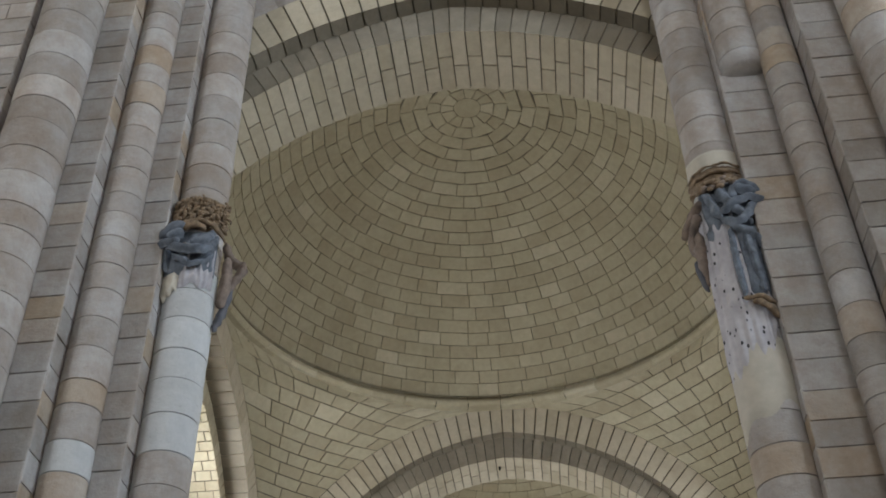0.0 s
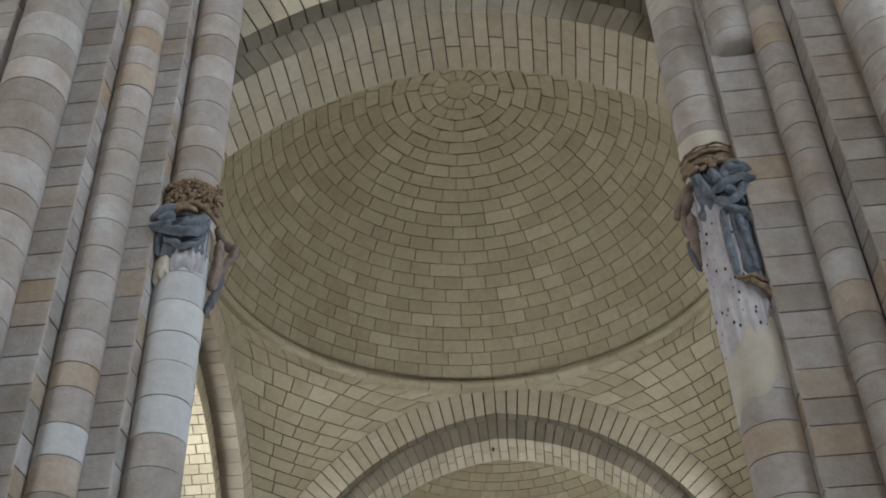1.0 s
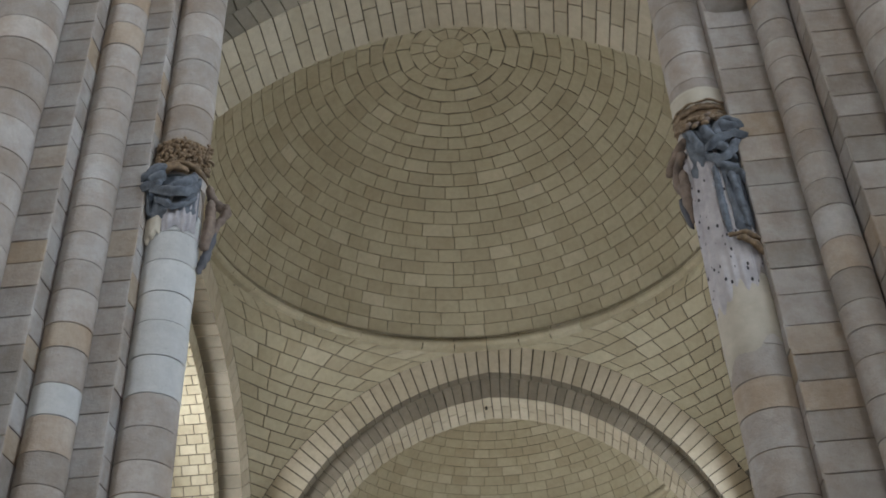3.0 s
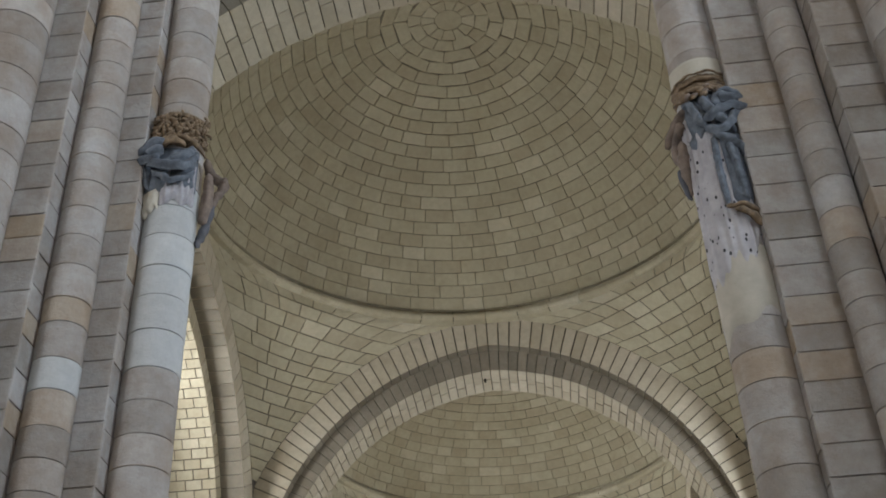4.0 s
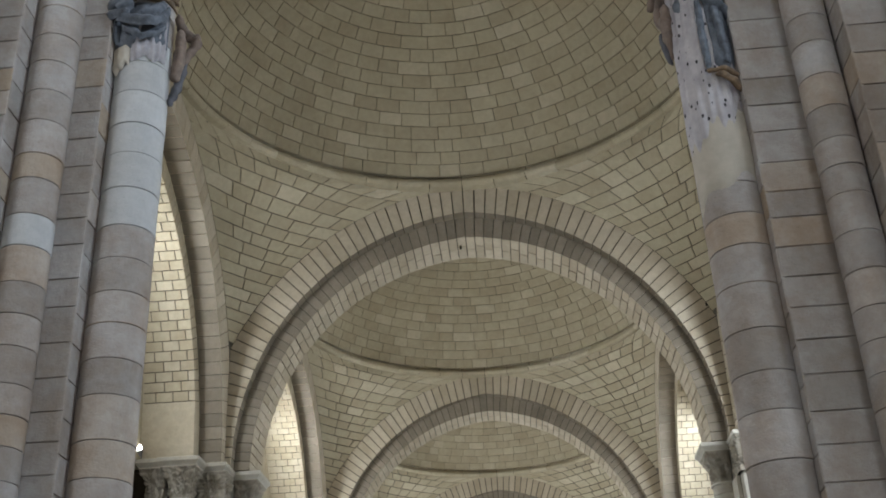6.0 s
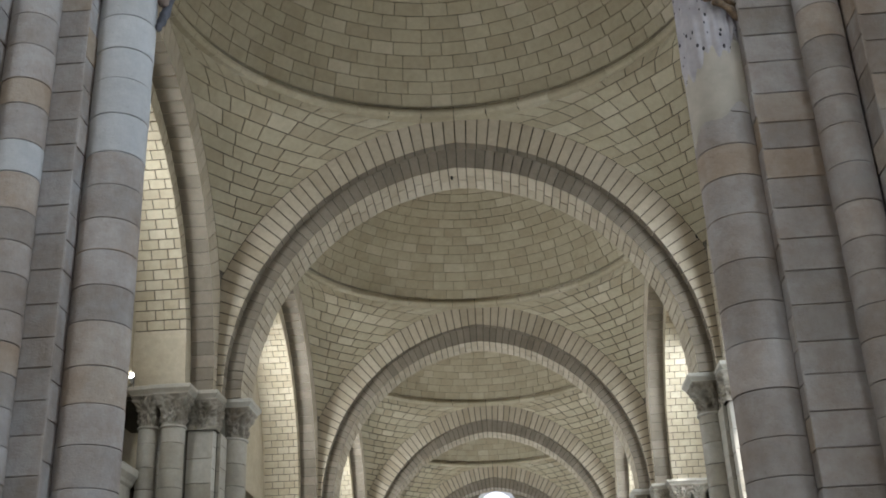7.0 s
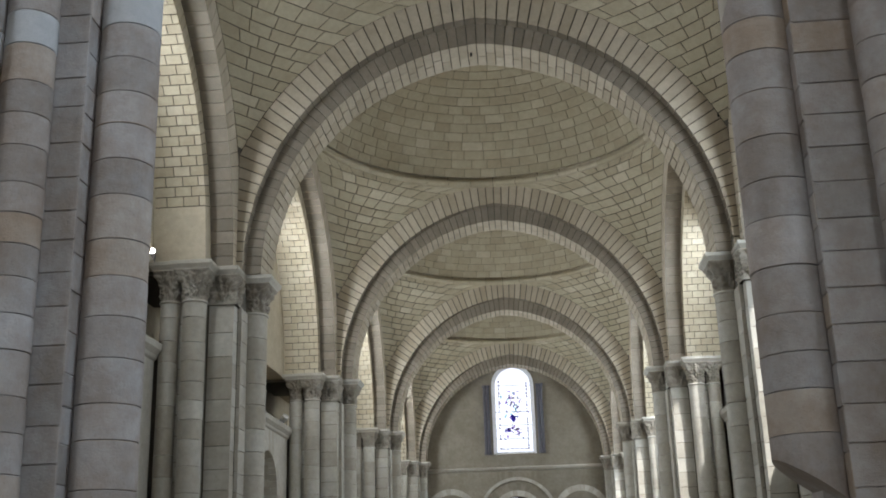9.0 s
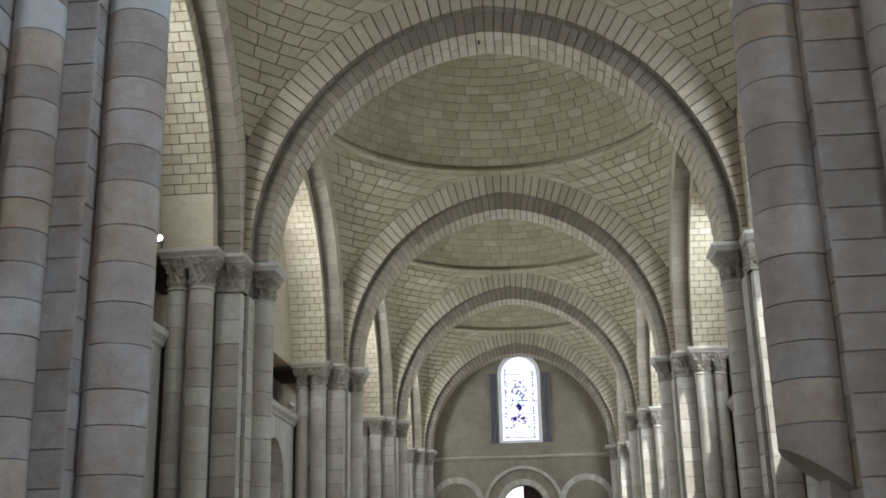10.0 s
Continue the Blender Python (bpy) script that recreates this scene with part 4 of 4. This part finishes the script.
def figure_left():
    h = Heap()
    cx, cy = -2.69, 8.40
    rg = random.Random(4)
    drape(h, cx, cy, -172, 6, 9.10, 9.56, lambda u, w: 0.315 - 0.01 * w, 0, leafage(3, 0.045), 1, 110, 46, 0.08)
    # curled gilt leaves
    for k in range(80):
        u, z = rg.uniform(-0.27, 0.27), rg.uniform(9.10, 9.46)
        a, l = rg.uniform(-0.6, 1.4), rg.uniform(0.03, 0.06)
        roll(h, cx, cy, [(u, z, 0.325, 0.012), (u + l * math.cos(a), z + l * math.sin(a), 0.355, 0.019), (u + l * 1.7 * math.cos(a + 0.7), z + l * 1.7 * math.sin(a + 0.7), 0.33, 0.010)], 0, k, 6)
    roll(h, cx, cy, [(-0.20, 9.10, 0.36, 0.022), (0.0, 9.13, 0.375, 0.026), (0.18, 9.08, 0.37, 0.024), (0.27, 8.98, 0.36, 0.02)], 0, 50)
    roll(h, cx, cy, [(-0.17, 9.02, 0.36, 0.03), (-0.07, 9.06, 0.39, 0.045), (0.06, 9.02, 0.37, 0.03)], 0, 51)
    # blue mantle with its pulled folds
    drape(h, cx, cy, -168, -18, 8.50, 9.06, lambda u, w: 0.315, 1, pleats(3, 0.012, 5, 0.5), 3, 60, 40, 0.10)
    for k, pts in enumerate([
            [(-0.13, 9.05, 0.38, 0.05), (-0.25, 9.04, 0.42, 0.065), (-0.35, 8.97, 0.42, 0.06), (-0.37, 8.88, 0.42, 0.05), (-0.28, 8.83, 0.44, 0.05), (-0.18, 8.82, 0.43, 0.035)],
            [(-0.16, 8.98, 0.40, 0.05), (-0.24, 8.93, 0.44, 0.055), (-0.30, 8.90, 0.44, 0.045)],
            [(-0.30, 8.82, 0.40, 0.035), (-0.17, 8.74, 0.44, 0.05), (0.0, 8.71, 0.46, 0.05), (0.10, 8.77, 0.43, 0.04), (0.16, 8.92, 0.38, 0.03), (0.19, 9.02, 0.35, 0.02)],
            [(-0.08, 8.82, 0.40, 0.03), (0.02, 8.85, 0.41, 0.05), (0.10, 8.97, 0.38, 0.05), (0.12, 9.05, 0.35, 0.03)],
            [(-0.24, 8.72, 0.36, 0.025), (-0.12, 8.60, 0.39, 0.03), (-0.05, 8.56, 0.39, 0.028), (0.08, 8.64, 0.37, 0.025), (0.17, 8.76, 0.35, 0.02)],
            [(-0.29, 8.84, 0.36, 0.03), (-0.29, 8.66, 0.36, 0.03), (-0.25, 8.52, 0.33, 0.02)]]):
        roll(h, cx, cy, pts, 1, 60 + k, 16, 1.25, 3.2, 0.6)
    drape(h, cx, cy, -100, -20, 8.36, 8.92, lambda u, w: 0.300, 6, pleats(6, 0.010, 5), 5, 50, 30, 0.08)
    drape(h, cx, cy, -150, -100, 8.24, 8.56, lambda u, w: 0.305, 4, crumple(11, 3, 3, 0.012), 7, 24, 14, 0.08)
    # small umber figure hanging on the nave side
    for k, pts in enumerate([
            [(0.28, 9.0, 0.36, 0.04), (0.34, 8.90, 0.36, 0.06), (0.44, 8.86, 0.40, 0.055), (0.50, 8.84, 0.40, 0.05)],
            [(0.47, 8.90, 0.40, 0.045), (0.49, 8.82, 0.40, 0.07), (0.47, 8.74, 0.40, 0.05), (0.40, 8.60, 0.38, 0.05), (0.34, 8.40, 0.34, 0.05)],
            [(0.32, 8.86, 0.36, 0.05), (0.33, 8.66, 0.35, 0.06), (0.32, 8.44, 0.34, 0.065), (0.29, 8.24, 0.31, 0.05)],
            [(0.40, 8.56, 0.36, 0.03), (0.35, 8.30, 0.34, 0.05), (0.30, 8.08, 0.31, 0.045), (0.27, 7.94, 0.29, 0.02)]]):
        roll(h, cx, cy, pts, 3 if k != 3 else 5, 80 + k, 12, 0.95, 2.0, 0.2)
    return h


def figure_right():
    h = Heap()
    cx, cy = 2.74, 8.40
    rg = random.Random(9)
    drape(h, cx, cy, -200, 10, 9.30, 9.58, lambda u, w: 0.300, 4, crumple(2, 3, 2, 0.006), 1, 50, 8)
    drape(h, cx, cy, -200, 10, 9.12, 9.33, lambda u, w: 0.315, 0, leafage(4, 0.018), 2, 100, 16)
    for z, k in ((9.31, 0.014), (9.22, 0.018), (9.12, 0.016)):
        roll(h, cx, cy, [(-0.30, z, 0.32, k), (-0.16, z, 0.335, k), (0.0, z, 0.34, k), (0.16, z, 0.335, k), (0.30, z, 0.32, k)], 0, z)
    for k in range(22):
        u, z = rg.uniform(-0.24, 0.26), rg.uniform(9.0, 9.12)
        roll(h, cx, cy, [(u, z, 0.33, 0.02), (u + 0.05, z - 0.03, 0.37, 0.03), (u + 0.09, z + 0.01, 0.345, 0.016)], 0 if k % 3 else 3, k, 6)
    # flecked white robe
    drape(h, cx, cy, -186, -62, 6.82, 9.04, lambda u, w: 0.300 + 0.012 * w, 2, pleats(7, 0.009, 3), 3, 70, 60, 0.30)
    drape(h, cx, cy, -84, -10, 7.16, 7.90, lambda u, w: 0.306, 2, pleats(4, 0.008, 7), 4, 40, 24, 0.22)
    # blue mantle: upper part, knot at the hip, falling tail with a tawny hem
    drape(h, cx, cy, -160, -20, 8.46, 9.10, lambda u, w: 0.318, 1, pleats(3.5, 0.016, 4, -0.35), 5, 70, 40, 0.16)
    drape(h, cx, cy, -98, -14, 7.62, 8.60, lambda u, w: 0.335, 1, pleats(2.5, 0.022, 12, 0.30), 7, 60, 50, 0.10)
    for k, pts in enumerate([
            [(-0.15, 9.02, 0.34, 0.03), (-0.11, 8.86, 0.36, 0.04), (-0.06, 8.68, 0.37, 0.04), (-0.02, 8.60, 0.36, 0.02)],
            [(-0.02, 9.04, 0.34, 0.03), (0.03, 8.86, 0.38, 0.05), (0.09, 8.72, 0.40, 0.05), (0.16, 8.62, 0.40, 0.04), (0.22, 8.48, 0.37, 0.03)],
            [(0.09, 8.82, 0.38, 0.04), (0.16, 8.96, 0.40, 0.05), (0.26, 8.98, 0.43, 0.055), (0.36, 8.90, 0.44, 0.055), (0.38, 8.82, 0.44, 0.05), (0.27, 8.78, 0.46, 0.045), (0.10, 8.72, 0.43, 0.045), (-0.03, 8.64, 0.38, 0.03)],
            [(0.14, 8.92, 0.40, 0.05), (0.24, 8.90, 0.44, 0.055), (0.32, 8.86, 0.44, 0.045)],
            [(-0.04, 8.60, 0.36, 0.03), (0.08, 8.50, 0.41, 0.045), (0.18, 8.54, 0.43, 0.045), (0.26, 8.70, 0.42, 0.035), (0.30, 8.80, 0.40, 0.03)],
            [(0.02, 8.52, 0.36, 0.03), (0.14, 8.40, 0.39, 0.04), (0.24, 8.34, 0.38, 0.04), (0.28, 8.22, 0.36, 0.03)],
            [(0.29, 8.76, 0.36, 0.04), (0.29, 8.50, 0.36, 0.045), (0.28, 8.15, 0.35, 0.04), (0.29, 7.70, 0.34, 0.03)],
            [(0.02, 8.46, 0.35, 0.02), (0.01, 8.20, 0.36, 0.03), (0.01, 7.90, 0.36, 0.028), (0.02, 7.60, 0.35, 0.02)],
            [(0.14, 8.40, 0.36, 0.03), (0.17, 8.05, 0.38, 0.03), (0.19, 7.66, 0.37, 0.025)]]):
        roll(h, cx, cy, pts, 1, 30 + k, 16, 1.2, 3.2, 0.6)
    roll(h, cx, cy, [(-0.01, 7.60, 0.35, 0.02), (0.08, 7.58, 0.37, 0.03), (0.18, 7.57, 0.37, 0.03), (0.28, 7.54, 0.36, 0.02)], 0, 50)
    roll(h, cx, cy, [(0.06, 7.55, 0.35, 0.02), (0.16, 7.50, 0.37, 0.035), (0.23, 7.43, 0.36, 0.04), (0.27, 7.38, 0.34, 0.02)], 0, 51)
    # broken umber figure on the nave side
    for k, pts in enumerate([
            [(-0.20, 8.92, 0.34, 0.04), (-0.30, 8.84, 0.36, 0.05), (-0.40, 8.72, 0.42, 0.045), (-0.43, 8.66, 0.43, 0.03)],
            [(-0.24, 8.80, 0.34, 0.05), (-0.34, 8.68, 0.37, 0.05), (-0.36, 8.50, 0.38, 0.05), (-0.32, 8.34, 0.35, 0.05)],
            [(-0.28, 8.60, 0.34, 0.05), (-0.30, 8.40, 0.35, 0.06), (-0.30, 8.20, 0.34, 0.05), (-0.29, 8.00, 0.31, 0.025)],
            [(-0.36, 8.34, 0.37, 0.03), (-0.34, 8.14, 0.36, 0.045), (-0.31, 7.94, 0.32, 0.02)]]):
        roll(h, cx, cy, pts, 3 if k != 3 else 5, 70 + k, 12, 0.95, 2.0, 0.2)
    drape(h, cx, cy, -200, 6, 6.36, 7.24, lambda u, w: 0.292, 4, crumple(19, 3, 2, 0.006), 11, 60, 26, 0.20)
    return h


for make, label in ((figure_left, "remains of a painted stucco statue in blue and gilt drapery"), (figure_right, "broken painted stucco statue in blue mantle and flecked white robe")):
    tagged(new("statue", make().mesh("statue", SLOTS, True)), label, "statue", "statues on the crossing shafts")

# small putlog holes and sockets in the vault stones: dark boxes painting their shade
HOLE_SHADE = plain("dark socket shade", (0.02, 0.018, 0.015), 0.9)
for name, data in (("socket", box_data(4.79, 4.87, 20.364, 20.38, 10.42, 10.50)), ("socket", box_data(-0.15, -0.11, 20.98, 21.02, 12.44, 12.56))):
    tagged(new(name, mesh_of(name, *data, HOLE_SHADE)), "small dark box painting the shade of a putlog hole in the arch stone", "putlog hole", "putlog holes", "structure")
